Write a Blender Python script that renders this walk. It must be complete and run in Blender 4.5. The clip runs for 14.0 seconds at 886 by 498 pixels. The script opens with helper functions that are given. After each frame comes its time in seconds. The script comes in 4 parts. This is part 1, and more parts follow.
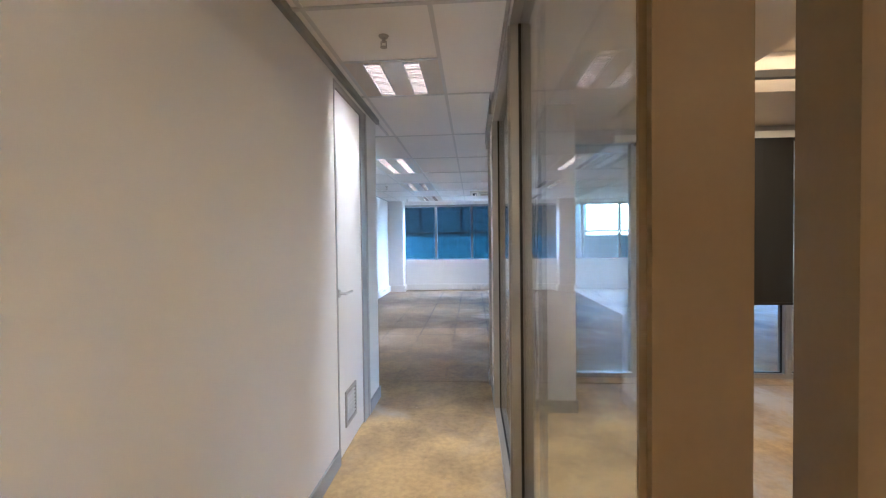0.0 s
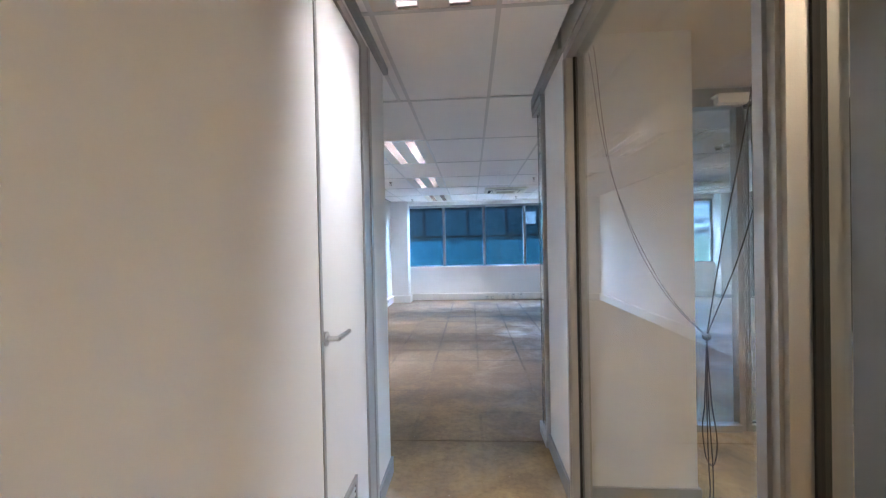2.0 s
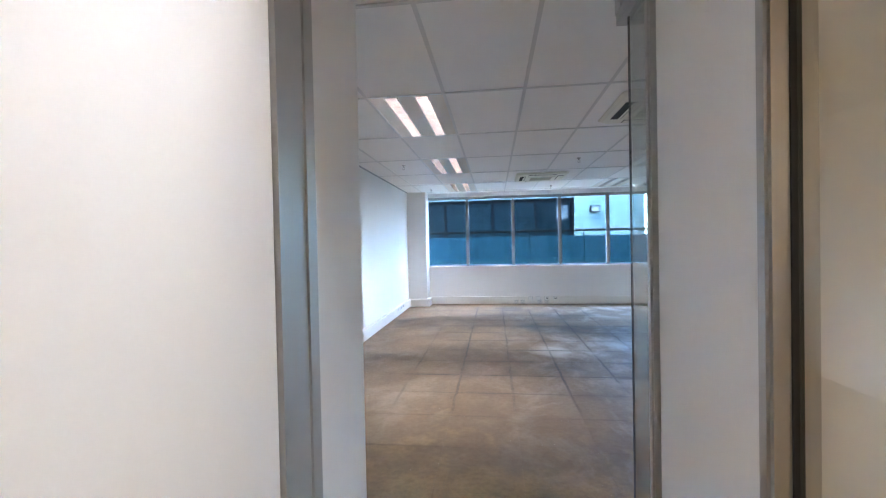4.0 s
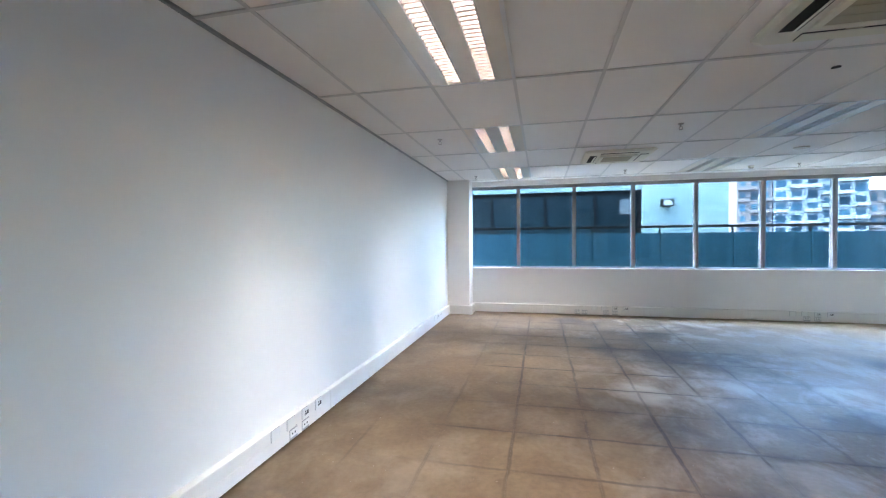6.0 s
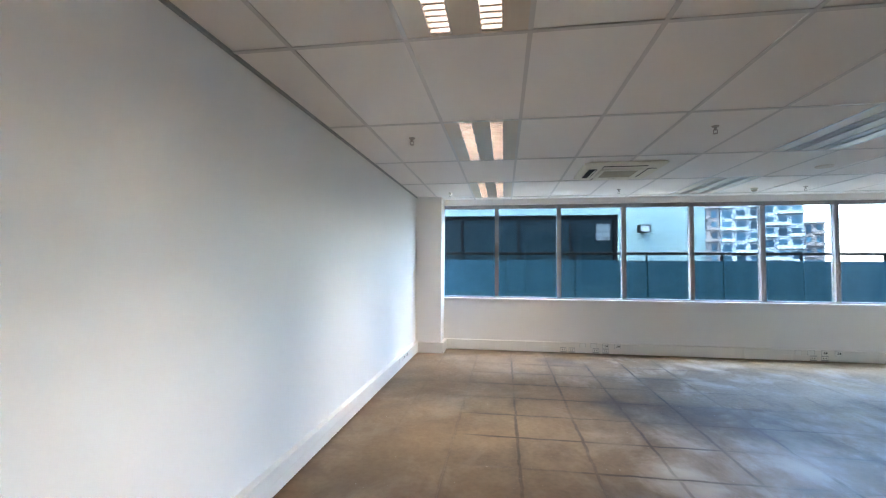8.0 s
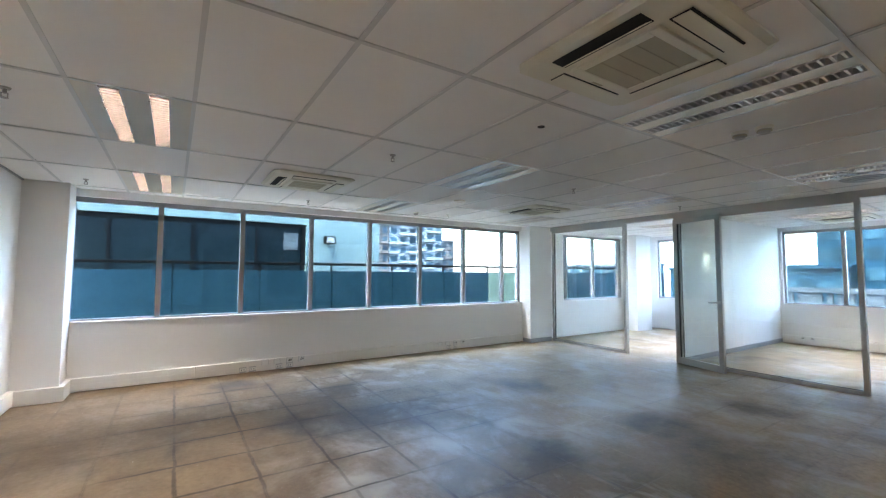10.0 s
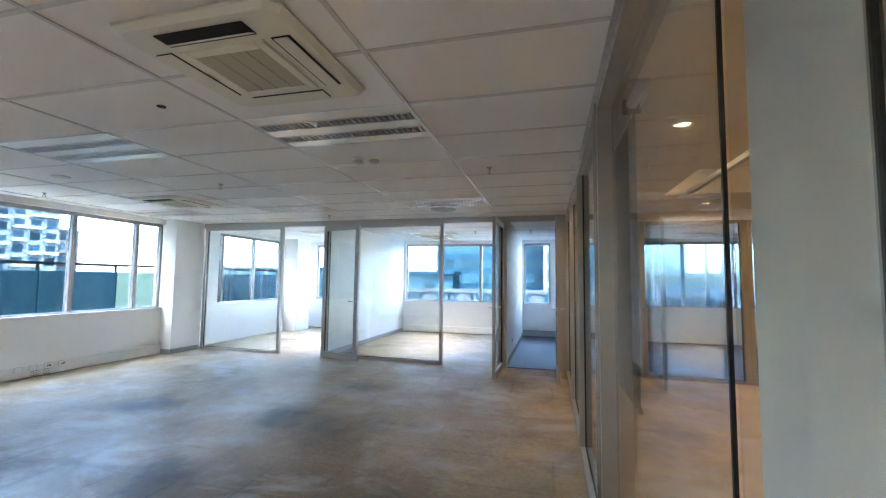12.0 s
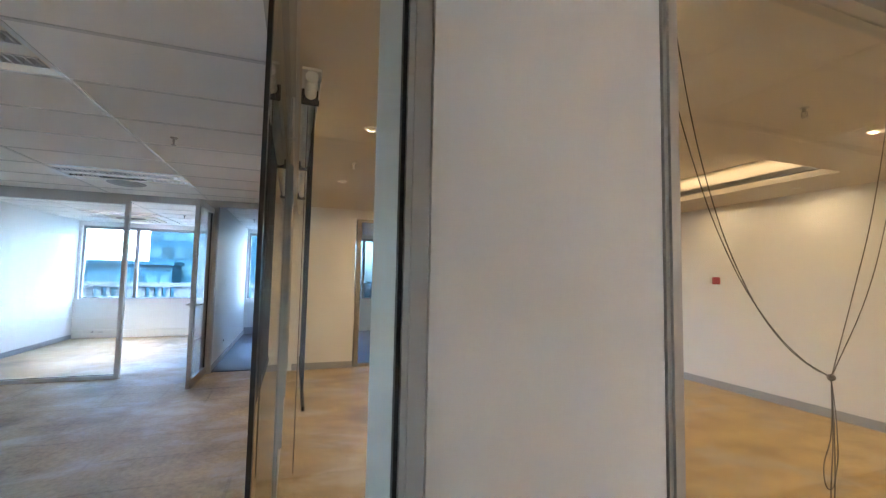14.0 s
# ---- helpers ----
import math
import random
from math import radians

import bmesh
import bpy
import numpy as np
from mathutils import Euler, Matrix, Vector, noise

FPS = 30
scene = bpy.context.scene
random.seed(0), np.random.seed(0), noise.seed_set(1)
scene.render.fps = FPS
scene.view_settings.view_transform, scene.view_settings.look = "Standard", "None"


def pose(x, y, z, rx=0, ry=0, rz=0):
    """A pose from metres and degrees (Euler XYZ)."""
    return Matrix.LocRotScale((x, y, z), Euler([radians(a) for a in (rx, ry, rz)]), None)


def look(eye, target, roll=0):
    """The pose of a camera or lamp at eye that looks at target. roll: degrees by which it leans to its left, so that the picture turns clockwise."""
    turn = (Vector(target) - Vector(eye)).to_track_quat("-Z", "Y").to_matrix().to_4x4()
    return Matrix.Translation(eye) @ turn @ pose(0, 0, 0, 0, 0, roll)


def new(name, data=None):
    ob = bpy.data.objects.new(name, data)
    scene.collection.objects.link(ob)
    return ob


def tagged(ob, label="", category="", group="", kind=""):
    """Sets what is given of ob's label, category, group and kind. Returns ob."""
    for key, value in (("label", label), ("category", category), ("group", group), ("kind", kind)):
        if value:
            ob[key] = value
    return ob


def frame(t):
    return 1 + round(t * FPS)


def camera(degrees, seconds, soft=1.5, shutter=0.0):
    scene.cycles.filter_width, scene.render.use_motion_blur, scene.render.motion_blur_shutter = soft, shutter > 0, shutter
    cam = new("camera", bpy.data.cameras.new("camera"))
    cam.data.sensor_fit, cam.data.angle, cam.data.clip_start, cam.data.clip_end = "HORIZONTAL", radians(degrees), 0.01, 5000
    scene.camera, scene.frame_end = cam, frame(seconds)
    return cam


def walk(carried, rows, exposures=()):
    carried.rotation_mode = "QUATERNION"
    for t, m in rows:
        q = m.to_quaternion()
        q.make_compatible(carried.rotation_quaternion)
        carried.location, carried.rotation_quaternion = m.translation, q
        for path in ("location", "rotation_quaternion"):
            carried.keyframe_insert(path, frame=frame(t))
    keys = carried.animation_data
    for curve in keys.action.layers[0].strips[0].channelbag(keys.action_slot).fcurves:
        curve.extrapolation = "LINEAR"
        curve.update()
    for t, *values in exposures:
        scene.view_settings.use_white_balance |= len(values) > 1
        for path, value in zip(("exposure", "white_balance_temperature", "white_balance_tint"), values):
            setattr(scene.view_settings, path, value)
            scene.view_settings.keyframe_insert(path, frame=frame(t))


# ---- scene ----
cam = camera(93.6, 14.0, soft=1.2)
PATH = [
    (0, (-0.033, 0.025, 1.423), (-0.173, 2.02, 1.379), -0.7),
    (0.5, (-0.169, 0.268, 1.424), (-0.331, 2.261, 1.385), -0.9),
    (1, (-0.315, 0.538, 1.422), (-0.455, 2.533, 1.394), -1.0),
    (1.5, (-0.35, 0.872, 1.428), (-0.482, 2.868, 1.411), -1.2),
    (2, (-0.366, 1.194, 1.41), (-0.502, 3.189, 1.39), -1.2),
    (2.5, (-0.399, 1.518, 1.414), (-0.57, 3.51, 1.392), -1.1),
    (3, (-0.397, 1.821, 1.407), (-0.631, 3.807, 1.376), -1.1),
    (3.2, (-0.419, 1.94, 1.387), (-0.647, 3.927, 1.368), -1.0),
    (5.3, (-0.501, 3.238, 1.376), (-0.847, 5.207, 1.329), -0.6),
    (5.5, (-0.541, 3.375, 1.366), (-0.912, 5.34, 1.328), -0.3),
    (6, (-0.634, 3.754, 1.368), (-1.093, 5.7, 1.331), -0.4),
    (6.5, (-0.718, 4.061, 1.374), (-1.246, 5.99, 1.348), -0.4),
    (7, (-0.838, 4.359, 1.393), (-1.381, 6.284, 1.39), -0.4),
    (7.2, (-0.869, 4.459, 1.384), (-1.4, 6.387, 1.402), -0.2),
    (9.3, (-0.964, 5.019, 1.46), (-0.398, 6.933, 1.586), 0.1),
    (9.5, (-0.946, 5.019, 1.462), (-0.227, 6.882, 1.585), 0.1),
    (10, (-0.885, 5.003, 1.456), (0.198, 6.68, 1.577), 0.2),
    (10.5, (-0.83, 4.977, 1.456), (0.566, 6.404, 1.574), 0.2),
    (11, (-0.788, 4.91, 1.456), (0.854, 6.046, 1.58), 0.3),
    (11.5, (-0.743, 4.816, 1.462), (1.075, 5.639, 1.592), 0.6),
    (12, (-0.748, 4.695, 1.44), (1.183, 5.195, 1.586), 0.7),
    (12.5, (-0.705, 4.585, 1.45), (1.282, 4.758, 1.604), 0.8),
    (13, (-0.651, 4.487, 1.442), (1.337, 4.340, 1.599), 0.8),
    (13.5, (-0.589, 4.360, 1.431), (1.355, 3.917, 1.585), 0.8),
    (14, (-0.631, 4.311, 1.454), (1.249, 3.644, 1.587), 1.1),
]
EXPOSURES = [(0, 8.15, 5350, 10), (1.8, 8.15, 5400, 10), (3, 8.1, 5550, 10), (6.5, 7.85, 6500, 10), (10, 7.65, 7100, 10), (11, 7.9, 7100, 10), (12.5, 8.1, 6650, 10), (14, 8.2, 6350, 10)]
walk(cam, [(t, look(eye, target, roll)) for t, eye, target, roll in PATH], EXPOSURES)

# ---- world and sun ----
world = bpy.data.worlds.new("sky")
scene.world = world
world.use_nodes = True
wn = world.node_tree
sky = wn.nodes.new("ShaderNodeTexSky")
sky.sky_type, sky.sun_disc = "NISHITA", False
sky.sun_elevation, sky.sun_rotation = radians(62), radians(256)
sky.air_density, sky.dust_density, sky.ozone_density = 0.8, 3.0, 0.4
wn.nodes["Background"].inputs["Strength"].default_value = 0.15
wn.links.new(sky.outputs["Color"], wn.nodes["Background"].inputs["Color"])

sun_data = bpy.data.lights.new("sun", "SUN")
sun_data.energy, sun_data.angle, sun_data.color = 1.4, radians(8), (1.0, 0.95, 0.88)
sun = new("sun", sun_data)
sun.matrix_world = look((-42, -10, 80), (0, 0, 0))


def lamp(name, x, y, z, sx, sy, watts, colour, disk=False):
    """A small light source facing down."""
    d = bpy.data.lights.new(name, "AREA")
    d.shape, d.size = ("DISK" if disk else "RECTANGLE"), sx
    if not disk:
        d.size_y = sy
    d.energy, d.color = watts, colour
    ob = new(name, d)
    ob.location = (x, y, z)
    return ob


# ---- materials ----
def mat(name, colour, rough=0.6, metal=0.0, vary=0.06, scale=6.0, bump=0.02, grain=120.0, spec=0.5, stain=0.0, stain_colour=(0.3, 0.27, 0.22), piece=0.0):
    m = bpy.data.materials.new(name)
    m.use_nodes = True
    n, l = m.node_tree.nodes, m.node_tree.links
    b = n["Principled BSDF"]
    b.inputs["Metallic"].default_value = metal
    b.inputs["Specular IOR Level"].default_value = spec
    geo = n.new("ShaderNodeNewGeometry")
    big = n.new("ShaderNodeTexNoise")
    big.inputs["Scale"].default_value, big.inputs["Detail"].default_value = scale / 4, 5
    fine = n.new("ShaderNodeTexNoise")
    fine.inputs["Scale"].default_value, fine.inputs["Detail"].default_value = grain, 3
    for t in (big, fine):
        l.new(geo.outputs["Position"], t.inputs["Vector"])
    add = n.new("ShaderNodeMath")
    add.operation = "MULTIPLY_ADD"
    l.new(fine.outputs["Fac"], add.inputs[0])
    add.inputs[1].default_value = 0.35
    l.new(big.outputs["Fac"], add.inputs[2])
    ramp = n.new("ShaderNodeMapRange")
    ramp.inputs["From Min"].default_value, ramp.inputs["From Max"].default_value = 0.35, 1.0
    ramp.inputs["To Min"].default_value, ramp.inputs["To Max"].default_value = 1 - vary, 1 + vary
    l.new(add.outputs[0], ramp.inputs["Value"])
    mul = n.new("ShaderNodeVectorMath")
    mul.operation = "SCALE"
    mul.inputs[0].default_value = colour
    l.new(ramp.outputs[0], mul.inputs["Scale"])
    out = mul.outputs[0]
    if piece:
        info = n.new("ShaderNodeObjectInfo")
        pr = n.new("ShaderNodeMapRange")
        pr.inputs["To Min"].default_value, pr.inputs["To Max"].default_value = 1 - piece, 1 + piece
        l.new(info.outputs["Random"], pr.inputs["Value"])
        pm = n.new("ShaderNodeVectorMath")
        pm.operation = "SCALE"
        l.new(out, pm.inputs[0])
        l.new(pr.outputs[0], pm.inputs["Scale"])
        out = pm.outputs[0]
    if stain:
        sn = n.new("ShaderNodeTexNoise")
        sn.inputs["Scale"].default_value, sn.inputs["Detail"].default_value = 1.7, 8
        l.new(geo.outputs["Position"], sn.inputs["Vector"])
        sr = n.new("ShaderNodeMapRange")
        sr.inputs["From Min"].default_value, sr.inputs["From Max"].default_value = 0.55, 0.75
        sr.inputs["To Max"].default_value = stain
        l.new(sn.outputs["Fac"], sr.inputs["Value"])
        mx = n.new("ShaderNodeMix")
        mx.data_type = "RGBA"
        l.new(sr.outputs[0], mx.inputs["Factor"])
        l.new(out, mx.inputs["A"])
        mx.inputs["B"].default_value = (*stain_colour, 1)
        out = mx.outputs["Result"]
    l.new(out, b.inputs["Base Color"])
    rr = n.new("ShaderNodeMapRange")
    rr.inputs["To Min"].default_value, rr.inputs["To Max"].default_value = max(rough - 0.08, 0.02), min(rough + 0.08, 1)
    l.new(big.outputs["Fac"], rr.inputs["Value"])
    l.new(rr.outputs[0], b.inputs["Roughness"])
    if bump:
        bp = n.new("ShaderNodeBump")
        bp.inputs["Strength"].default_value, bp.inputs["Distance"].default_value = bump * 10, 0.002
        l.new(fine.outputs["Fac"], bp.inputs["Height"])
        l.new(bp.outputs[0], b.inputs["Normal"])
    return m


def glass(name, tint, gloss=1.0, rough=0.0):
    """Thin flat pane: clear, tinted, with a mirror gloss that follows the angle."""
    m = bpy.data.materials.new(name)
    m.use_nodes = True
    n, l = m.node_tree.nodes, m.node_tree.links
    n.remove(n["Principled BSDF"])
    tr = n.new("ShaderNodeBsdfTransparent")
    tr.inputs["Color"].default_value = (*tint, 1)
    gl = n.new("ShaderNodeBsdfGlossy")
    gl.inputs["Roughness"].default_value = rough
    lw = n.new("ShaderNodeLayerWeight")
    lw.inputs["Blend"].default_value = 0.5
    pw = n.new("ShaderNodeMath")
    pw.operation = "POWER"
    pw.inputs[1].default_value = 5.0
    l.new(lw.outputs["Facing"], pw.inputs[0])
    k = n.new("ShaderNodeMath")
    k.operation = "MULTIPLY_ADD"
    k.inputs[1].default_value, k.inputs[2].default_value = 0.9 * gloss, 0.06 * gloss
    l.new(pw.outputs[0], k.inputs[0])
    mx = n.new("ShaderNodeMixShader")
    l.new(k.outputs[0], mx.inputs[0])
    l.new(tr.outputs[0], mx.inputs[1])
    l.new(gl.outputs[0], mx.inputs[2])
    l.new(mx.outputs[0], n["Material Output"].inputs["Surface"])
    return m


def glow(name, colour, strength):
    m = bpy.data.materials.new(name)
    m.use_nodes = True
    b = m.node_tree.nodes["Principled BSDF"]
    b.inputs["Base Color"].default_value = (*colour, 1)
    b.inputs["Emission Color"].default_value = (*colour, 1)
    b.inputs["Emission Strength"].default_value = strength
    return m


def floor_material():
    """Bare screed left by carpet tiles: tan and grey patches, pale plaster smears, dark broken glue lines every 0.515
    m; daylight and lamplight tints painted in.
    """
    m = bpy.data.materials.new("bare_screed")
    m.use_nodes = True
    n, l = m.node_tree.nodes, m.node_tree.links
    b = n["Principled BSDF"]
    geo = n.new("ShaderNodeNewGeometry")
    P = geo.outputs["Position"]

    def noise_tex(scale, detail, rough=0.6, offset=(0, 0, 0), squash=(1, 1, 1), warp=0.0):
        mp = n.new("ShaderNodeMapping")
        mp.inputs["Location"].default_value, mp.inputs["Scale"].default_value = offset, squash
        l.new(P, mp.inputs["Vector"])
        t = n.new("ShaderNodeTexNoise")
        t.inputs["Scale"].default_value, t.inputs["Detail"].default_value, t.inputs["Roughness"].default_value = scale, detail, rough
        t.inputs["Distortion"].default_value = warp
        l.new(mp.outputs[0], t.inputs["Vector"])
        return t.outputs["Fac"]

    def rng(v, a, c, lo=0.0, hi=1.0):
        r = n.new("ShaderNodeMapRange")
        for key, val in (("From Min", a), ("From Max", c), ("To Min", lo), ("To Max", hi)):
            r.inputs[key].default_value = val
        l.new(v, r.inputs["Value"])
        return r.outputs[0]

    def math_(op, a, c):
        k = n.new("ShaderNodeMath")
        k.operation = op
        for i, v in enumerate((a, c)):
            if isinstance(v, (int, float)):
                k.inputs[i].default_value = v
            else:
                l.new(v, k.inputs[i])
        return k.outputs[0]

    def mix(f, a, c):
        k = n.new("ShaderNodeMix")
        k.data_type = "RGBA"
        l.new(f, k.inputs["Factor"])
        for key, v in (("A", a), ("B", c)):
            if isinstance(v, tuple):
                k.inputs[key].default_value = (*v, 1)
            else:
                l.new(v, k.inputs[key])
        return k.outputs["Result"]

    sep = n.new("ShaderNodeSeparateXYZ")
    l.new(P, sep.inputs[0])
    X, Y = sep.outputs["X"], sep.outputs["Y"]
    broad = noise_tex(0.45, 3, 0.5)
    mid = noise_tex(2.6, 7, 0.62, (3, 7, 0), warp=0.3)
    fine = noise_tex(26, 5, 0.6, (9, 1, 0))
    smear = noise_tex(1.9, 8, 0.66, (20, 4, 0), (1.0, 0.7, 1), 0.4)
    dirt = noise_tex(1.35, 7, 0.62, (31, 12, 0), (1, 0.9, 1), 0.3)
    specks = noise_tex(45, 1, 0.5, (5, 5, 0))
    # tan in the west, greyer residue towards the offices, lightened to paint in their daylight
    grey = math_("MULTIPLY", rng(math_("ADD", X, rng(broad, 0.3, 0.7, -1.6, 1.6)), 0.8, 3.0), rng(Y, 3.6, 5.0))
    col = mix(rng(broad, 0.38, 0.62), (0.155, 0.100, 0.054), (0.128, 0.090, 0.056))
    col = mix(grey, col, (0.36, 0.285, 0.185))
    # golden southward: warm lamplight of corridor and meeting room painted into the screed
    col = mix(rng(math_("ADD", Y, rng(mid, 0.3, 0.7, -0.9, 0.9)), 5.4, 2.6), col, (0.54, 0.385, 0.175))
    col = mix(rng(mid, 0.40, 0.68, 0, 0.55), col, (0.235, 0.168, 0.100))
    col = mix(rng(fine, 0.40, 0.75, 0, 0.30), col, (0.085, 0.060, 0.036))
    col = mix(math_("MULTIPLY", rng(smear, 0.50, 0.64, 0, 0.75), rng(X, -0.6, 1.8, 0.22, 1)), col, (0.40, 0.355, 0.30))
    smudge = math_("MULTIPLY", rng(dirt, 0.50, 0.66, 0, 0.42), rng(math_("ADD", X, rng(mid, 0.3, 0.7, -0.6, 0.6)), -0.4, 0.6, 0.35, 1))
    col = mix(math_("MULTIPLY", smudge, rng(Y, 5.0, 6.5, 0.5, 1)), col, (0.040, 0.032, 0.025))
    # old spills and scraped plaster, each a ragged patch
    wv = n.new("ShaderNodeTexNoise")
    wv.inputs["Scale"].default_value, wv.inputs["Detail"].default_value = 3.2, 6
    l.new(P, wv.inputs["Vector"])
    wm = n.new("ShaderNodeVectorMath")
    wm.operation = "MULTIPLY_ADD"
    l.new(wv.outputs["Color"], wm.inputs[0])
    wm.inputs[1].default_value = (0.7, 0.7, 0)
    l.new(P, wm.inputs[2])

    def patches(spots):
        out = None
        for px, py, pr in spots:
            k = n.new("ShaderNodeVectorMath")
            k.operation = "DISTANCE"
            l.new(wm.outputs[0], k.inputs[0])
            k.inputs[1].default_value = (px + 0.35, py + 0.35, 0)
            v = rng(k.outputs["Value"], pr * 1.15, pr * 0.25)
            out = v if out is None else math_("MAXIMUM", out, v)
        return out
    pale = patches(((0.8, 8.05, 0.62), (3.6, 7.8, 0.6), (0.3, 7.8, 0.35), (2.1, 8.25, 0.5), (2.3, 7.6, 0.4), (4.25, 7.1, 0.5), (1.3, 8.3, 0.3), (2.4, 3.6, 0.7), (1.5, 2.6, 0.6), (-0.8, 3.4, 0.22), (4.6, 5.3, 0.5)))
    col = mix(math_("MULTIPLY", pale, rng(smear, 0.38, 0.58, 0.15, 0.85)), col, (0.46, 0.42, 0.36))
    spill = patches(((0.14, 9.23, 0.36), (0.72, 9.0, 0.48), (1.3, 8.78, 0.55), (2.97, 9.05, 0.45), (3.11, 7.3, 0.46), (2.95, 6.76, 0.55), (1.75, 7.5, 0.30), (4.5, 7.1, 0.42), (-0.2, 11.2, 0.36), (0.25, 7.0, 0.25)))
    col = mix(math_("MULTIPLY", spill, rng(dirt, 0.36, 0.56, 0.40, 0.90)), col, (0.055, 0.044, 0.034))
    # dark glue lines, strongest in the middle of the bare patch
    wob = noise_tex(5, 3, 0.5, (2, 2, 0))
    core = math_("MULTIPLY", math_("MULTIPLY", rng(X, -1.5, -1.0), rng(X, 2.2, 1.0)), math_("MULTIPLY", rng(Y, 5.6, 6.6), rng(Y, 11.8, 10.8)))
    lines = None
    for axis, start in (("X", -0.83), ("Y", 7.26)):
        v = math_("ADD", sep.outputs[axis], rng(wob, 0.3, 0.7, -0.007, 0.007))
        v = math_("DIVIDE", math_("SUBTRACT", v, start), 0.515)
        d = math_("ABSOLUTE", math_("SUBTRACT", math_("FRACT", math_("ADD", v, 0.5), 0), 0.5), 0)
        hard = math_("MULTIPLY", rng(d, 0.013, 0.036, 1, 0), rng(mid, 0.30, 0.55, 0.65, 1))
        soft = math_("MULTIPLY", rng(d, 0.0, 0.16, 0.7, 0), rng(dirt, 0.42, 0.60))
        d = math_("MAXIMUM", hard, soft)
        keep = noise_tex(0.9, 4, 0.6, (40 if axis == "X" else 60, 3, 0))
        d = math_("MULTIPLY", d, math_("ADD", rng(keep, 0.46, 0.64, 0.0, 0.32), math_("MULTIPLY", core, rng(keep, 0.36, 0.50, 0.2, 0.6))))
        lines = d if lines is None else math_("MAXIMUM", lines, d)
    inside = rng(Y, 3.6, 4.6)
    col = mix(math_("MINIMUM", math_("MULTIPLY", lines, inside), 0.95), col, (0.026, 0.020, 0.015))
    col = mix(rng(specks, 0.77, 0.82, 0, 0.45), col, (0.60, 0.57, 0.52))
    l.new(col, b.inputs["Base Color"])
    gloss = noise_tex(0.75, 5, 0.55, (12, 50, 0), warp=0.5)
    ro = math_("ADD", rng(gloss, 0.40, 0.62, 0.58, 0.44), rng(fine, 0.3, 0.7, 0, 0.10))
    l.new(ro, b.inputs["Roughness"])
    b.inputs["Specular IOR Level"].default_value = 0.24
    bp = n.new("ShaderNodeBump")
    bp.inputs["Strength"].default_value, bp.inputs["Distance"].default_value = 0.15, 0.001
    l.new(fine, bp.inputs["Height"])
    l.new(bp.outputs[0], b.inputs["Normal"])
    return m


M_FLOOR = floor_material()
M_WALL = mat("white_wall_paint", (0.78, 0.77, 0.75), 0.55, vary=0.025, scale=1.5, bump=0.006, grain=180)
M_CEIL = mat("ceiling_tile", (0.82, 0.80, 0.78), 0.85, vary=0.04, scale=3, bump=0.04, grain=260)
M_TBAR = mat("grid_bar", (0.60, 0.59, 0.575), 0.35, metal=0.25, vary=0.03, bump=0)
M_PLASTER = mat("ceiling_plaster", (0.62, 0.56, 0.47), 0.7, vary=0.03, bump=0.01)
M_ALU = mat("brushed_aluminium", (0.46, 0.45, 0.43), 0.42, metal=0.85, vary=0.06, scale=8, bump=0.01, grain=300)
M_ALU_DARK = mat("window_aluminium", (0.33, 0.335, 0.34), 0.45, metal=0.6, vary=0.06, bump=0.01)
M_ALU_LIGHT = mat("pale_aluminium", (0.72, 0.73, 0.75), 0.35, metal=0.7, vary=0.04, bump=0)
M_GUNMETAL = mat("dull_steel", (0.40, 0.38, 0.35), 0.4, metal=0.9, vary=0.05, bump=0)
M_STEEL = mat("steel", (0.55, 0.53, 0.50), 0.3, metal=1.0, vary=0.04, bump=0)
M_BLACK = mat("black_rubber", (0.015, 0.015, 0.016), 0.6, vary=0.1, bump=0)
M_DARK = mat("dark_void", (0.02, 0.02, 0.022), 0.8, vary=0.1, bump=0)
M_TRUNK = mat("white_trunking", (0.76, 0.74, 0.70), 0.4, vary=0.03, scale=4, bump=0, stain=0.10)
M_SKIRT = mat("grey_skirting", (0.30, 0.31, 0.33), 0.5, vary=0.06, bump=0.01)
M_PLATE = mat("grey_socket_rim", (0.36, 0.36, 0.37), 0.5, vary=0.05, bump=0)
M_PLASTIC = mat("white_plastic", (0.76, 0.76, 0.73), 0.35, vary=0.02, bump=0)
M_CREAM = mat("aged_cream_plastic", (0.72, 0.69, 0.58), 0.4, vary=0.05, scale=8, bump=0, stain=0.12)
M_DETECTOR_SHADE = mat("shaded_detector_plastic", (0.42, 0.40, 0.36), 0.45, vary=0.04, bump=0)
M_GRILLE = mat("olive_grey_grille", (0.42, 0.385, 0.28), 0.6, vary=0.06, bump=0)
M_LOUVRE = mat("bright_louvre", (0.60, 0.55, 0.52), 0.30, metal=1.0, vary=0.03, bump=0)
M_BLADE_DIM = mat("dimmed_louvre_blade", (0.18, 0.15, 0.138), 0.42, metal=0.55, vary=0.03, bump=0)
M_TROUGH = mat("light_tray_perforated", (0.64, 0.57, 0.48), 0.36, metal=0.7, vary=0.06, scale=30, bump=0.03, grain=500)
M_TUBE_OFF = mat("unlit_tube", (0.8, 0.8, 0.8), 0.3, vary=0.02, bump=0)
M_BLIND = mat("charcoal_blind_cloth", (0.030, 0.029, 0.028), 0.9, vary=0.05, scale=2, bump=0.0, grain=200, spec=0.2)
M_CHAIN = mat("blind_chain", (0.10, 0.085, 0.07), 0.4, metal=0.6, vary=0.1, bump=0)
M_RED = mat("red_call_point", (0.35, 0.02, 0.02), 0.4, vary=0.05, bump=0)
M_CARPET = mat("dark_blue_grey_carpet", (0.045, 0.052, 0.066), 0.5, vary=0.25, scale=3, bump=0.08, grain=300)
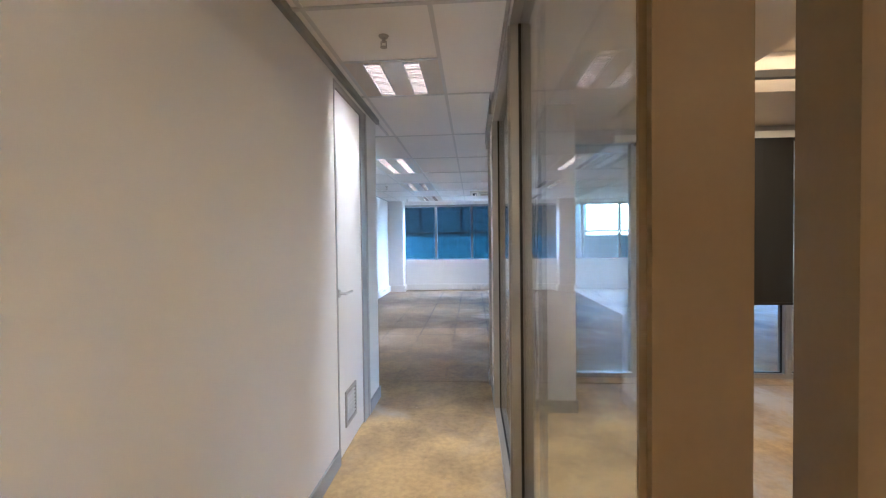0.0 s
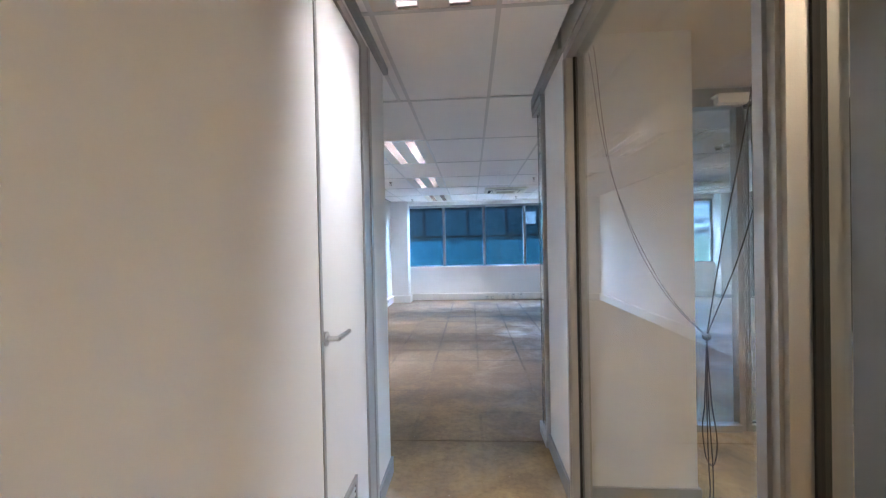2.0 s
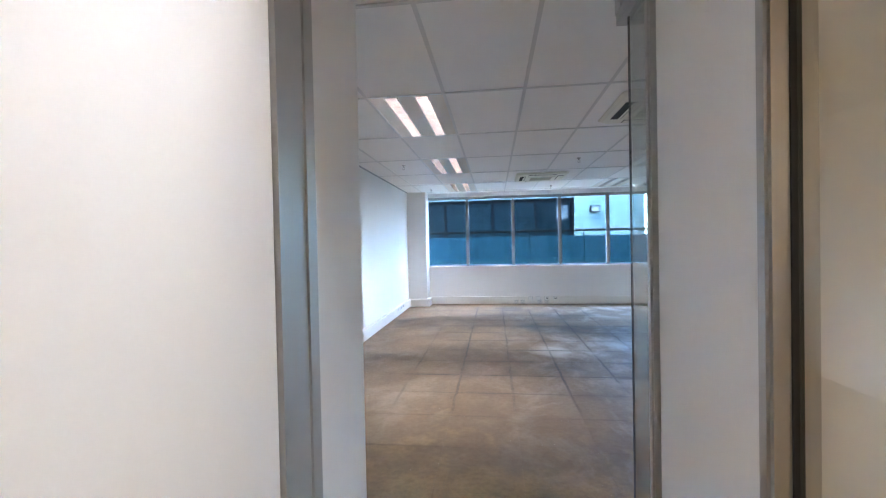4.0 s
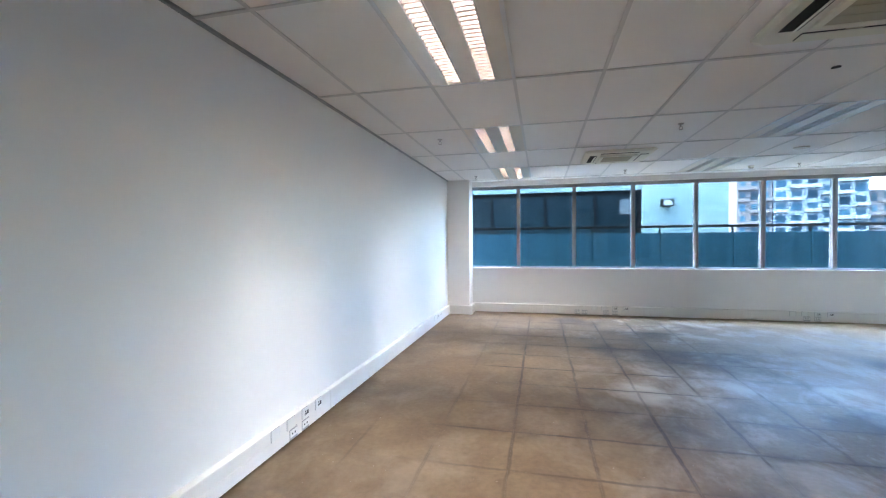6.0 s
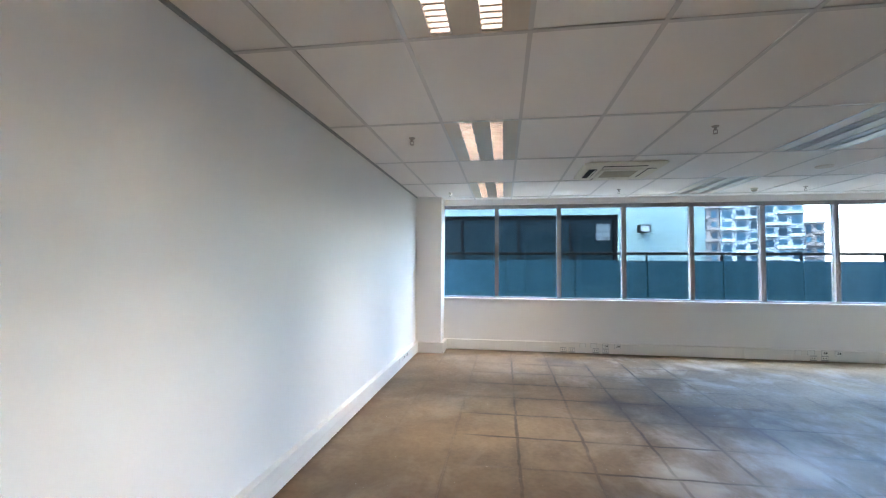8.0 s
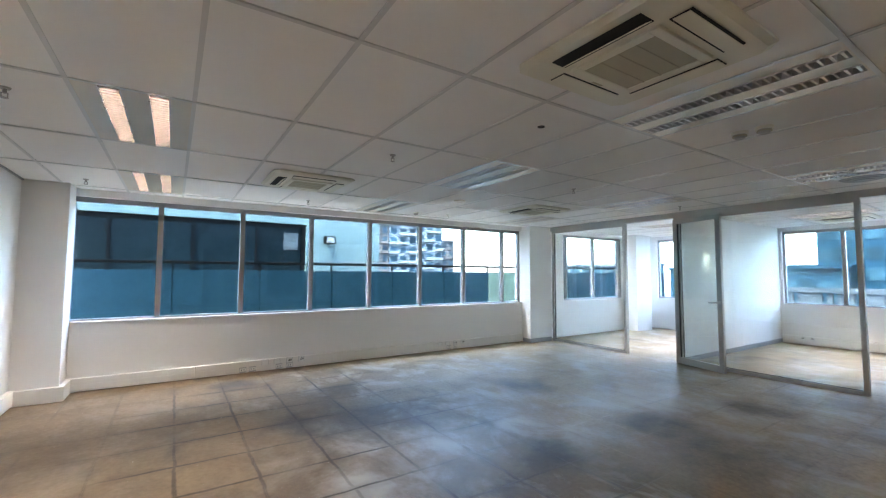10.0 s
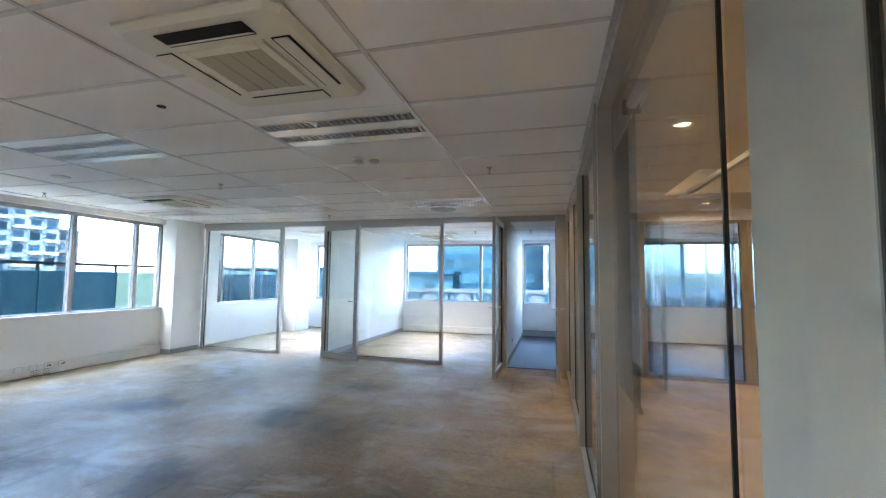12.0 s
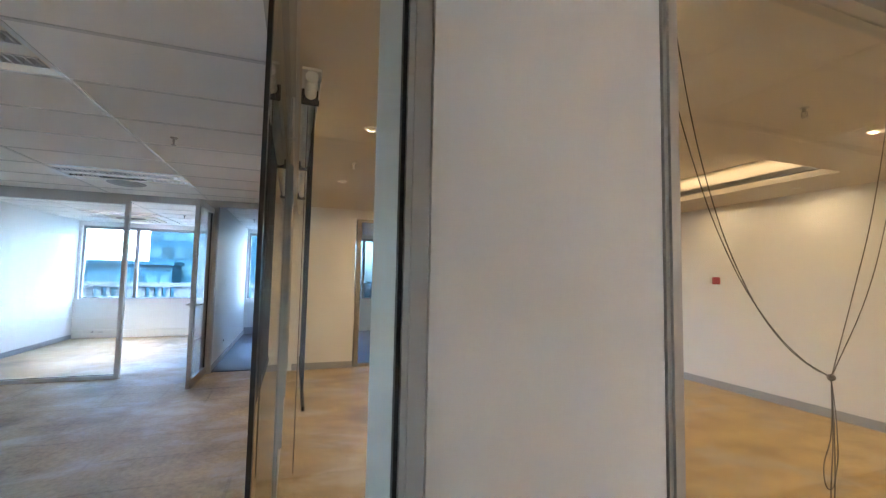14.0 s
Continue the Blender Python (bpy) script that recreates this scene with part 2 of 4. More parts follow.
M_GLASS = glass("clear_pane", (0.93, 0.95, 0.94), 1.0)
M_WINGLASS = glass("tinted_window_pane", (0.405, 0.445, 0.465), 0.3)
# darker copies of the pane, dimming sky and daylight on the east side
M_WINGLASS_OFFICE = glass("office_window_pane", (0.36, 0.40, 0.425), 0.3)
M_WINGLASS_DIMMED = glass("dimmed_window_pane", (0.125, 0.165, 0.200), 0.3)
# outside colours painted far darker than true, to hold down the view's daylight
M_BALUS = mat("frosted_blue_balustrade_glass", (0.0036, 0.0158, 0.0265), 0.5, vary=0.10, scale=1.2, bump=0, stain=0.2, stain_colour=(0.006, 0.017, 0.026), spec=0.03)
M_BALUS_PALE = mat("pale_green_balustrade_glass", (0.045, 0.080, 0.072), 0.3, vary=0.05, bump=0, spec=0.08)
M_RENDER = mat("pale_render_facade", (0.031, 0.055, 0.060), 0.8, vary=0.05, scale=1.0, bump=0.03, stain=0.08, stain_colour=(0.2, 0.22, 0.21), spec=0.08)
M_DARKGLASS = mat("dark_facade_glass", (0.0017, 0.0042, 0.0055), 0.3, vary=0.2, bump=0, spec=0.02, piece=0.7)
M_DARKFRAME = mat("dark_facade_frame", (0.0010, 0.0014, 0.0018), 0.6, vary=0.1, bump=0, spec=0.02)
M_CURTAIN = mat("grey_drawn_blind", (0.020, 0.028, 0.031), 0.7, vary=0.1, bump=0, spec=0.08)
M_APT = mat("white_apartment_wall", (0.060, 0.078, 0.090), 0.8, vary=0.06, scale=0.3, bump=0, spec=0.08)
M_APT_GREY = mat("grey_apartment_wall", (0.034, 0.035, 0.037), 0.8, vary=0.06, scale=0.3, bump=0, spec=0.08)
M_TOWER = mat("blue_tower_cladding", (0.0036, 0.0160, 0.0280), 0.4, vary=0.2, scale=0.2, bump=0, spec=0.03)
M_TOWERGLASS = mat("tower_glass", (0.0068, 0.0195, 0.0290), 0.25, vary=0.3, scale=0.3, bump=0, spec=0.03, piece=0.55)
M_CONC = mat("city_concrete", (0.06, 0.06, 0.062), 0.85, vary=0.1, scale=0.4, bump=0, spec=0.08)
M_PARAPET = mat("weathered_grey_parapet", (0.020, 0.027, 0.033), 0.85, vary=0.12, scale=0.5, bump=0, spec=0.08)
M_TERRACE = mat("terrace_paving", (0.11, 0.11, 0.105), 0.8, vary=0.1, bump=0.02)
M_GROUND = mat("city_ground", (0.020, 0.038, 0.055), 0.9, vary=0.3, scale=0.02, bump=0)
M_BRONZE = mat("brown_anodised_frame", (0.20, 0.125, 0.048), 0.55, metal=0.0, vary=0.08, bump=0.01)
M_ALU_WARM = mat("bronze_anodised_post", (0.30, 0.255, 0.19), 0.5, metal=0.5, vary=0.06, bump=0.01)
WARM, TUBE = (1.0, 0.70, 0.40), (1.0, 0.93, 0.87)


# ---- mesh helpers ----
def box(bm, x0, y0, z0, x1, y1, z1):
    x0, x1, y0, y1, z0, z1 = min(x0, x1), max(x0, x1), min(y0, y1), max(y0, y1), min(z0, z1), max(z0, z1)
    v = [bm.verts.new(p) for p in ((x0, y0, z0), (x1, y0, z0), (x1, y1, z0), (x0, y1, z0), (x0, y0, z1), (x1, y0, z1), (x1, y1, z1), (x0, y1, z1))]
    return [bm.faces.new([v[i] for i in f]) for f in ((3, 2, 1, 0), (4, 5, 6, 7), (0, 1, 5, 4), (1, 2, 6, 5), (2, 3, 7, 6), (3, 0, 4, 7))]


def boxes(*rows, bevel=0.0):
    bm = bmesh.new()
    for r in rows:
        box(bm, *r)
    if bevel:
        bmesh.ops.bevel(bm, geom=bm.edges[:], offset=bevel, segments=2, affect="EDGES", profile=0.6)
    return bm


def tube(bm, a, b, r, sides=12, r2=None):
    a, b = Vector(a), Vector(b)
    m = Matrix.Translation((a + b) / 2) @ (b - a).to_track_quat("Z", "Y").to_matrix().to_4x4()
    bmesh.ops.create_cone(bm, cap_ends=True, segments=sides, radius1=r, radius2=r if r2 is None else r2, depth=(b - a).length, matrix=m)
    return bm


def mesh_of(name, bm, material):
    me = bpy.data.meshes.new(name)
    bm.normal_update()
    bm.to_mesh(me)
    bm.free()
    me.materials.append(material)
    return me


def part(name, bm, material, parent, label="", smooth=False):
    ob = new(name, mesh_of(name, bm, material))
    if smooth:
        for p in ob.data.polygons:
            p.use_smooth = True
    ob.parent = parent
    if label:
        ob["label"] = label
    return ob


def shared(name, me, parent, place=(0, 0, 0)):
    ob = new(name, me)
    ob.parent, ob.location = parent, place
    return ob


def thing(name, label, category, place=(0, 0, 0), group="", kind=""):
    ob = new(name)
    ob.location = place
    ob.empty_display_size = 0.1
    return tagged(ob, label, category, group, kind)


def solid(name, bm, material, label, category="wall", kind="structure"):
    return tagged(new(name, mesh_of(name, bm, material)), label, category, "", kind)


# ---- plan ----
CEIL, HEAD, SILL = 2.505, 2.42, 0.835
LEFT, EAST, NORTH = -2.355, 10.40, 11.80      # room faces
CORR_L, CORR_R = -0.89, 0.15                 # corridor faces
GY, GYC = 4.41, 4.37                                   # glazed wall of the meeting room
PX = 6.25                                    # glazed office fronts
GX0, GXS, GY0, GYS = -0.816, 0.60, 6.74, 1.20  # ceiling grid

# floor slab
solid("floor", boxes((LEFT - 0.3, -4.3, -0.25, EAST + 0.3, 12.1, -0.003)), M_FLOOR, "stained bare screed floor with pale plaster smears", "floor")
solid("floor_office", boxes((PX + 0.06, 4.43, -0.002, EAST, 5.42, 0.006)), M_CARPET, "dark blue-grey carpet in the narrow office", "floor")

solid("floor_far_office", boxes((6.26, -1.5, -0.002, EAST, 4.29, 0.006)), M_CARPET, "dark blue-grey carpet in the far office", "floor")

# walls
solid("wall_west", boxes((LEFT - 0.15, 3.6, -0.01, LEFT, 12.0, 2.95)), M_WALL, "plain white painted long side wall")
solid("wall_corridor_return", boxes((LEFT, 3.58, -0.01, CORR_L, 3.73, 2.95)), M_WALL, "white painted wall at the corridor mouth")
solid("wall_corridor", boxes((CORR_L - 0.13, -4.0, -0.01, CORR_L, 2.59, 2.95), (CORR_L - 0.13, 3.36, -0.01, CORR_L, 3.58, 2.95), (CORR_L - 0.13, 2.59, 2.44, CORR_L, 3.36, 2.95)), M_WALL, "white painted corridor wall with a flush cupboard door")
# unseen end wall, added only to close the corridor against outside light
solid("wall_south", boxes((CORR_L - 0.13, -4.15, -0.01, 6.3, -4.0, 2.95)), M_WALL, "unseen white wall added to close the corridor")
solid("wall_meeting_south", boxes((CORR_R + 0.05, -1.40, -0.01, 6.14, -1.25, 2.95)), M_WALL, "white end wall of the meeting room")
solid("wall_corridor_south", boxes((CORR_R - 0.01, -4.0, -0.01, CORR_R + 0.11, -1.40, 2.95)), M_WALL, "white corridor wall")
solid("pier", boxes((CORR_R, 3.46, -0.01, 0.80, 4.06, 2.95)), M_WALL, "white plastered corner pier beside the glazing", "pier")

# north wall with ribbon window
solid("wall_north", boxes((LEFT, NORTH, -0.01, EAST + 0.2, 12.0, SILL), (LEFT, NORTH, HEAD, EAST + 0.2, 12.0, 2.95), (5.57, NORTH, SILL, 6.93, 12.0, HEAD),
      (9.27, NORTH, SILL, EAST + 0.2, 12.0, HEAD), (LEFT, NORTH, SILL, -1.99, 12.0, HEAD)), M_WALL, "white wall under and over the ribbon window")
solid("column_west", boxes((LEFT, 11.44, -0.01, -1.94, NORTH, CEIL + 0.1)), M_WALL, "white plastered corner column", "column")
solid("column_east", boxes((5.57, 11.535, -0.01, PX - 0.03, NORTH, CEIL + 0.1)), M_WALL, "white plastered column beside the glazed office", "column")
solid("column_office", boxes((9.3, 11.42, -0.01, 9.95, NORTH, CEIL + 0.1)), M_WALL, "white plastered column in the corner office", "column")

# east wall with windows
EW = [(11.50, 9.1), (8.66, 5.85), (5.37, 4.70), (3.6, -0.6)]
rows = [(EAST, -1.65, -0.01, EAST + 0.2, NORTH, 0.82), (EAST, -1.65, HEAD, EAST + 0.2, NORTH, 2.95)]
edge = NORTH
for a, b in EW + [(-1.65, -1.65)]:
    rows.append((EAST, a, 0.82, EAST + 0.2, edge, HEAD))
    edge = b
solid("wall_east", boxes(*rows), M_WALL, "white outer wall of the offices under the windows")
solid("wall_office_divider", boxes((PX + 0.035, 8.72, -0.01, EAST, 8.83, 2.95)), M_WALL, "white dividing wall between two offices")
solid("wall_office_divider_south", boxes((PX + 0.035, 5.42, -0.01, EAST, 5.52, 2.95)), M_WALL, "white dividing wall beside the narrow office")
solid("wall_office_end", boxes((PX + 0.035, 4.30, -0.01, EAST, 4.43, 2.95)), M_WALL, "white end wall of the narrow office")
solid("wall_meeting_east", boxes((6.14, 3.40, -0.01, 6.255, 4.43, 2.95), (6.14, -1.65, -0.01, 6.255, -0.6, 2.95), (6.14, -0.6, 2.36, 6.255, 3.40, 2.95)), M_WALL, "white wall of the meeting room with a glazed opening")
solid("wall_far_office", boxes((6.255, -1.65, -0.01, EAST, -1.5, 2.95)), M_WALL, "white wall of the far office")
# unseen cover over all rooms, added so no sky light leaks in
solid("light_block_slab", boxes((LEFT - 0.3, -4.3, 2.95, EAST + 0.3, 12.1, 3.2)), M_CONC, "unseen slab added over the ceiling to keep daylight out", "roof")


# ---- ceiling ----
def gx(i):
    return GX0 + GXS * i


def gy(j):
    return GY0 + GYS * j


LIGHTS = [(-1, -1), (-1, 1), (-1, 3), (4, -1), (4, 1), (4, 3), (9, -1), (9, 1), (9, 3)]
holes = {(i, j) for i, j in LIGHTS}
bm = bmesh.new()
SEAM, SEAM_C = gy(-2), gy(-3)
REGIONS = [(LEFT, SEAM, PX - 0.035, NORTH), (CORR_L, SEAM_C, CORR_R - 0.03, SEAM), (LEFT, 3.73, CORR_L, SEAM), (CORR_R - 0.03, GY + 0.03, PX - 0.035, SEAM), (CORR_L, -4.0, CORR_R + 0.04, SEAM_C),
           (PX + 0.035, 8.83, EAST, NORTH), (PX + 0.035, 5.52, EAST, 8.72), (PX + 0.035, 4.43, EAST, 5.42), (6.255, -1.5, EAST, 4.30)]


def bar(*r):
    for f in box(bm, *r):
        f.material_index = 1


for n_region, (rx0, ry0, rx1, ry1) in enumerate(REGIONS):
    for i in range(-4, 21):
        for j in range(-10, 6):
            if ((i, j) in holes and n_region == 0) or ((i, j) in ((15, 0), (14, 2)) and n_region in (5, 6)):
                continue
            x0, x1, y0, y1 = max(gx(i), rx0), min(gx(i + 1), rx1), max(gy(j), ry0), min(gy(j + 1), ry1)
            if x1 - x0 < 0.03 or y1 - y0 < 0.03:
                continue
            if n_region == 4 and i == 0 and j == -4:      # the corridor's short light fitting
                box(bm, x0 + 0.009, y0 + 0.009, CEIL + 0.004, x1 - 0.009, 2.52, CEIL + 0.02)
                bar(x0, 2.52, CEIL - 0.001, x1, 2.54, CEIL + 0.02)
                continue
            if n_region == 4 and i == 0 and y0 < -1.06 < y1:
                box(bm, x0 + 0.009, y0 + 0.009, CEIL + 0.004, x1 - 0.009, -1.37, CEIL + 0.02)
                box(bm, x0 + 0.009, -0.75, CEIL + 0.004, x1 - 0.009, y1 - 0.009, CEIL + 0.02)
                continue
            sag = random.uniform(0.003, 0.007)
            box(bm, x0 + 0.009, y0 + 0.009, CEIL + sag, x1 - 0.009, y1 - 0.009, CEIL + 0.02)
    for i in range(-4, 22):
        if rx0 < gx(i) < rx1:
            bar(gx(i) - 0.012, ry0, CEIL, gx(i) + 0.012, ry1, CEIL + 0.025)
    for j in range(-10, 7):
        if ry0 <= gy(j) < ry1:
            bar(rx0, gy(j) - 0.012, CEIL - 0.0015, rx1, gy(j) + 0.012, CEIL + 0.025)
bar(CORR_L - 0.012, 3.73, CEIL - 0.001, CORR_L + 0.012, SEAM, CEIL + 0.025)
solid("ceiling", bm, M_CEIL, "white mineral-fibre ceiling tiles in a lay-in grid", "ceiling").data.materials.append(M_TBAR)
# shadow-gap angle along the walls
solid("ceiling_trim", boxes((LEFT, 3.73, CEIL - 0.012, LEFT + 0.02, 11.44, CEIL + 0.02), (CORR_L, -4, CEIL - 0.035, CORR_L + 0.03, 3.76, CEIL + 0.02)), M_ALU_DARK, "dark metal angle where ceiling meets wall", "trim")

# meeting room plaster ceiling with a raised lit coffer
CX0, CX1, CY0, CY1, CZ = 1.74, 4.8, -0.45, 3.34, 2.80
solid("ceiling_meeting", boxes((CORR_R + 0.05, -1.25, CEIL, CX0, GY - 0.06, CEIL + 0.06), (CX1, -1.25, CEIL, 6.14, GY - 0.06, CEIL + 0.06), (CX0, CY1, CEIL, CX1, GY - 0.06, CEIL + 0.06), (CX0, -1.25, CEIL, CX1, CY0, CEIL + 0.06),
      (CX0 - 0.05, CY0 - 0.05, CEIL + 0.06, CX0, CY1 + 0.05, CZ), (CX1, CY0 - 0.05, CEIL + 0.06, CX1 + 0.05, CY1 + 0.05, CZ), (CX0, CY1, CEIL + 0.06, CX1, CY1 + 0.05, CZ), (CX0, CY0 - 0.05, CEIL + 0.06, CX1, CY0, CZ),
      (CX0 - 0.05, CY0 - 0.05, CZ, CX1 + 0.05, CY1 + 0.05, CZ + 0.05)), M_PLASTER, "plaster ceiling with a raised warm-lit coffer", "ceiling")
for y in (CY1 - 0.28, CY0 + 0.28):
    solid("coffer_bar", boxes((CX0, y - 0.025, CEIL, CX1, y + 0.025, CEIL + 0.05)), M_ALU_DARK, "dark bar across the lit coffer", "trim")


# ---- ceiling fixtures ----
def troffer(x, y, length, lit, watts=9.0, label=""):
    """Recessed two-tube fitting: metal tray, two louvred troughs with cross blades and a tube in each."""
    t = thing("ceiling_light", label or ("recessed twin-tube ceiling light with bright louvres, switched on" if lit else "recessed twin-tube ceiling light with metal louvres, switched off"), "ceiling light", (x, y, CEIL), "ceiling lights")
    w, h = 0.30, length / 2 - 0.012
    for a, b in ((-w, -0.170), (-0.072, 0.072), (0.170, w)):
        part("tray_panel", boxes((a, -h + 0.012, 0.002, b, h - 0.012, 0.012)), M_TROUGH, t, "perforated metal tray panel")
    for s in (-1, 1):
        part("end_plate", boxes((-w, s * h, 0.002, w, s * (h - 0.0118), 0.012)), M_TROUGH, t)
    for cx in (-0.121, 0.121):
        tr = bmesh.new()
        for s in (-1, 1):
            v = [tr.verts.new(p) for p in ((cx + s * 0.049, -h + 0.012, 0.0), (cx + s * 0.049, h - 0.012, 0.0), (cx + s * 0.040, h - 0.012, 0.075), (cx + s * 0.040, -h + 0.012, 0.075))]
            tr.faces.new(v if s < 0 else v[::-1])
            box(tr, cx + s * 0.049, -h + 0.012, -0.004, cx + s * 0.056, h - 0.012, 0.004)
        v = [tr.verts.new(p) for p in ((cx - 0.041, -h + 0.012, 0.076), (cx + 0.041, -h + 0.012, 0.076), (cx + 0.041, h - 0.012, 0.076), (cx - 0.041, h - 0.012, 0.076))]
        tr.faces.new(v[::-1])
        part("reflector", tr, M_LOUVRE, t)
        bl = bmesh.new()
        count = int(length / 0.046)
        for k in range(count):
            yy = -h + 0.03 + (2 * h - 0.06) * k / (count - 1)
            v = [bl.verts.new(p) for p in ((cx - 0.042, yy - 0.013, 0.052), (cx + 0.042, yy - 0.013, 0.052), (cx + 0.042, yy + 0.013, 0.052), (cx - 0.042, yy + 0.013, 0.052), (cx - 0.048, yy - 0.006, 0.0), (cx + 0.048, yy - 0.006, 0.0), (cx - 0.048, yy + 0.006, 0.0), (cx + 0.048, yy + 0.006, 0.0))]
            for f in ((0, 1, 2, 3), (1, 0, 4, 5), (3, 2, 7, 6), (5, 4, 6, 7)):
                bl.faces.new([v[q] for q in f])
        # shade painted in: lit fittings take a darkened blade copy, so cells show
        part("louvre", bl, M_BLADE_DIM if lit else M_LOUVRE, t, "metal cross louvre blades")
        if not lit:
            part("tube", tube(bmesh.new(), (cx, -h + 0.03, 0.055), (cx, h - 0.03, 0.055), 0.008, 8), M_TUBE_OFF, t, "unlit white tube")
        else:
            lamp("tube_lamp", x + cx, y, CEIL + 0.068, 0.05, length - 0.08, watts, TUBE)
    return t


for i, j in LIGHTS:
    lit = i == -1
    troffer(gx(i) + GXS / 2, gy(j) + GYS / 2, GYS, lit, 0.55)
for i, j in ((15, 0), (14, 2)):
    troffer(gx(i) + GXS / 2, gy(j) + GYS / 2, GYS, True, 0.9)
# unseen fitting behind the start, added to light the near corridor wall
troffer(gx(0) + GXS / 2, -1.06, 0.60, True, 0.6, "short recessed corridor light with two bright louvres")
troffer(gx(0) + GXS / 2, (2.54 + gy(-3)) / 2, gy(-3) - 2.54, True, 0.20, "short recessed corridor light with two bright louvres")


def cassette(x, y, size=0.85, turn=0):
    """Four-way ceiling cassette air conditioner: panel, frame, grille with slats, four flaps."""
    t = thing("air_conditioner", "aged cream ceiling cassette air conditioner with square grille", "air conditioner", (x, y, CEIL), "air conditioners")
    s = size / 2
    bm = bmesh.new()
    rings = [(s, 0.0), (s, -0.012), (s - 0.03, -0.030), (s - 0.20, -0.036)]
    loops = []
    for r, z in rings:
        c = 0.05 * r / s
        loops.append([bm.verts.new((px, py, z)) for px, py in ((-r + c, -r), (r - c, -r), (r, -r + c), (r, r - c), (r - c, r), (-r + c, r), (-r, r - c), (-r, -r + c))])
    for a, b in zip(loops, loops[1:]):
        for k in range(8):
            bm.faces.new((a[k], b[k], b[(k + 1) % 8], a[(k + 1) % 8])[::-1])
    part("panel", bm, M_CREAM, t, "cream panel with yellowed edge")
    q = s - 0.20
    part("grille_frame", boxes((-q, -q, -0.050, q, -q + 0.045, -0.03), (-q, q - 0.045, -0.050, q, q, -0.03), (-q, -q + 0.045, -0.050, -q + 0.045, q - 0.045, -0.03), (q - 0.045, -q + 0.045, -0.050, q, q - 0.045, -0.03), bevel=0.004), M_CREAM, t)
    part("grille_back", boxes((-q + 0.045, -q + 0.045, -0.034, q - 0.045, q - 0.045, -0.030)), M_DARK, t)
    sl = bmesh.new()
    g = q - 0.045
    n = 26
    for k in range(n):
        xx = -g + 2 * g * (k + 0.5) / n
        box(sl, xx - 0.0065, -g, -0.046, xx + 0.0065, g, -0.036)
    for k in range(1, 4):
        yy = -g + 2 * g * k / 4
        box(sl, -g, yy - 0.005, -0.049, g, yy + 0.005, -0.036)
    part("grille", sl, M_GRILLE, t, "olive-grey slatted intake grille")
    for k in range(4):
        a = boxes((-0.225, s - 0.160, -0.0385, 0.225, s - 0.070, -0.0345))
        m = Matrix.Rotation(k * math.pi / 2, 4, "Z")
        f = boxes((-0.222, -0.072 if k != 2 else -0.066, -0.004, 0.222, 0.010 if k != 2 else 0.003, 0.0), bevel=0.0015)
        f.transform(m @ (Matrix.Translation((0, s - 0.083, -0.0395)) if k != 1 else Matrix.Translation((0, s - 0.150, -0.036)) @ Matrix.Rotation(radians(-30), 4, "X") @ Matrix.Translation((0, 0.03, 0))))
        a.transform(m)
        slot = part("air_slot", a, M_DARK, t)
        part("flap", f, M_CREAM, slot, "cream air flap")
    part("badge", boxes((-0.05, s - 0.20, -0.0515, 0.03, s - 0.187, -0.050)), M_GRILLE, t, "small blank badge")
    return t


cassette(0.955, 6.12)
cassette(0.35, 9.77)
cassette(4.02, 9.86)
cassette(9.3, 7.35)


def sprinkler(x, y):
    t = thing("sprinkler_head", "small dull steel pendent sprinkler head under the ceiling", "sprinkler", (x, y, CEIL), "sprinkler heads")
    part("escutcheon", tube(bmesh.new(), (0, 0, 0.003), (0, 0, -0.006), 0.028, 16, 0.022), M_GUNMETAL, t)
    part("stem", tube(bmesh.new(), (0, 0, -0.004), (0, 0, -0.030), 0.010, 8), M_GUNMETAL, t)
    for a, b in ((-0.016, -0.011), (0.011, 0.016)):
        part("frame_arm", boxes((a, -0.003, -0.055, b, 0.003, -0.026)), M_GUNMETAL, t)
    part("deflector", tube(bmesh.new(), (0, 0, -0.055), (0, 0, -0.058), 0.018, 12), M_GUNMETAL, t)


for p in ((-1.73, 8.295), (0.705, 8.29), (-1.75, 11.06), (0.70, 11.04), (-1.66, 5.2), (3.20, 8.38), (3.12, 5.25), (-0.49, 2.23), (3.15, 11.1), (5.6, 8.35), (8.3, 6.3), (8.3, 5.1), (0.94, 1.475), (3.29, 3.83)):
    sprinkler(*p)


def detector(x, y, r=0.05):
    t = thing("smoke_detector", "round off-white smoke detector on the ceiling", "smoke detector", (x, y, CEIL), "smoke detectors")
    part("base", tube(bmesh.new(), (0, 0, 0.003), (0, 0, -0.018), r, 24, r * 0.95), M_CREAM, t, smooth=False)
    # chamber greyed to paint in its shading against the pale ceiling
    part("chamber", tube(bmesh.new(), (0, 0, -0.018), (0, 0, -0.045), r * 0.8, 24, r * 0.55), M_DETECTOR_SHADE, t)
    part("vent_ring", tube(bmesh.new(), (0, 0, -0.024), (0, 0, -0.032), r * 0.82, 24), M_GRILLE, t)


detector(2.59, 6.35, 0.056)
detector(2.60, 6.20, 0.056)
detector(2.545, 11.17, 0.045)
plate = thing("ceiling_speaker", "flat round speaker grille in the ceiling", "speaker", (2.53, 9.85, CEIL))
part("grille", tube(bmesh.new(), (0, 0, 0.004), (0, 0, -0.008), 0.085, 24, 0.078), M_TROUGH, plate)
hole = thing("cable_hole", "small dark cable hole in a ceiling tile", "hole", (1.28, 7.07, CEIL))
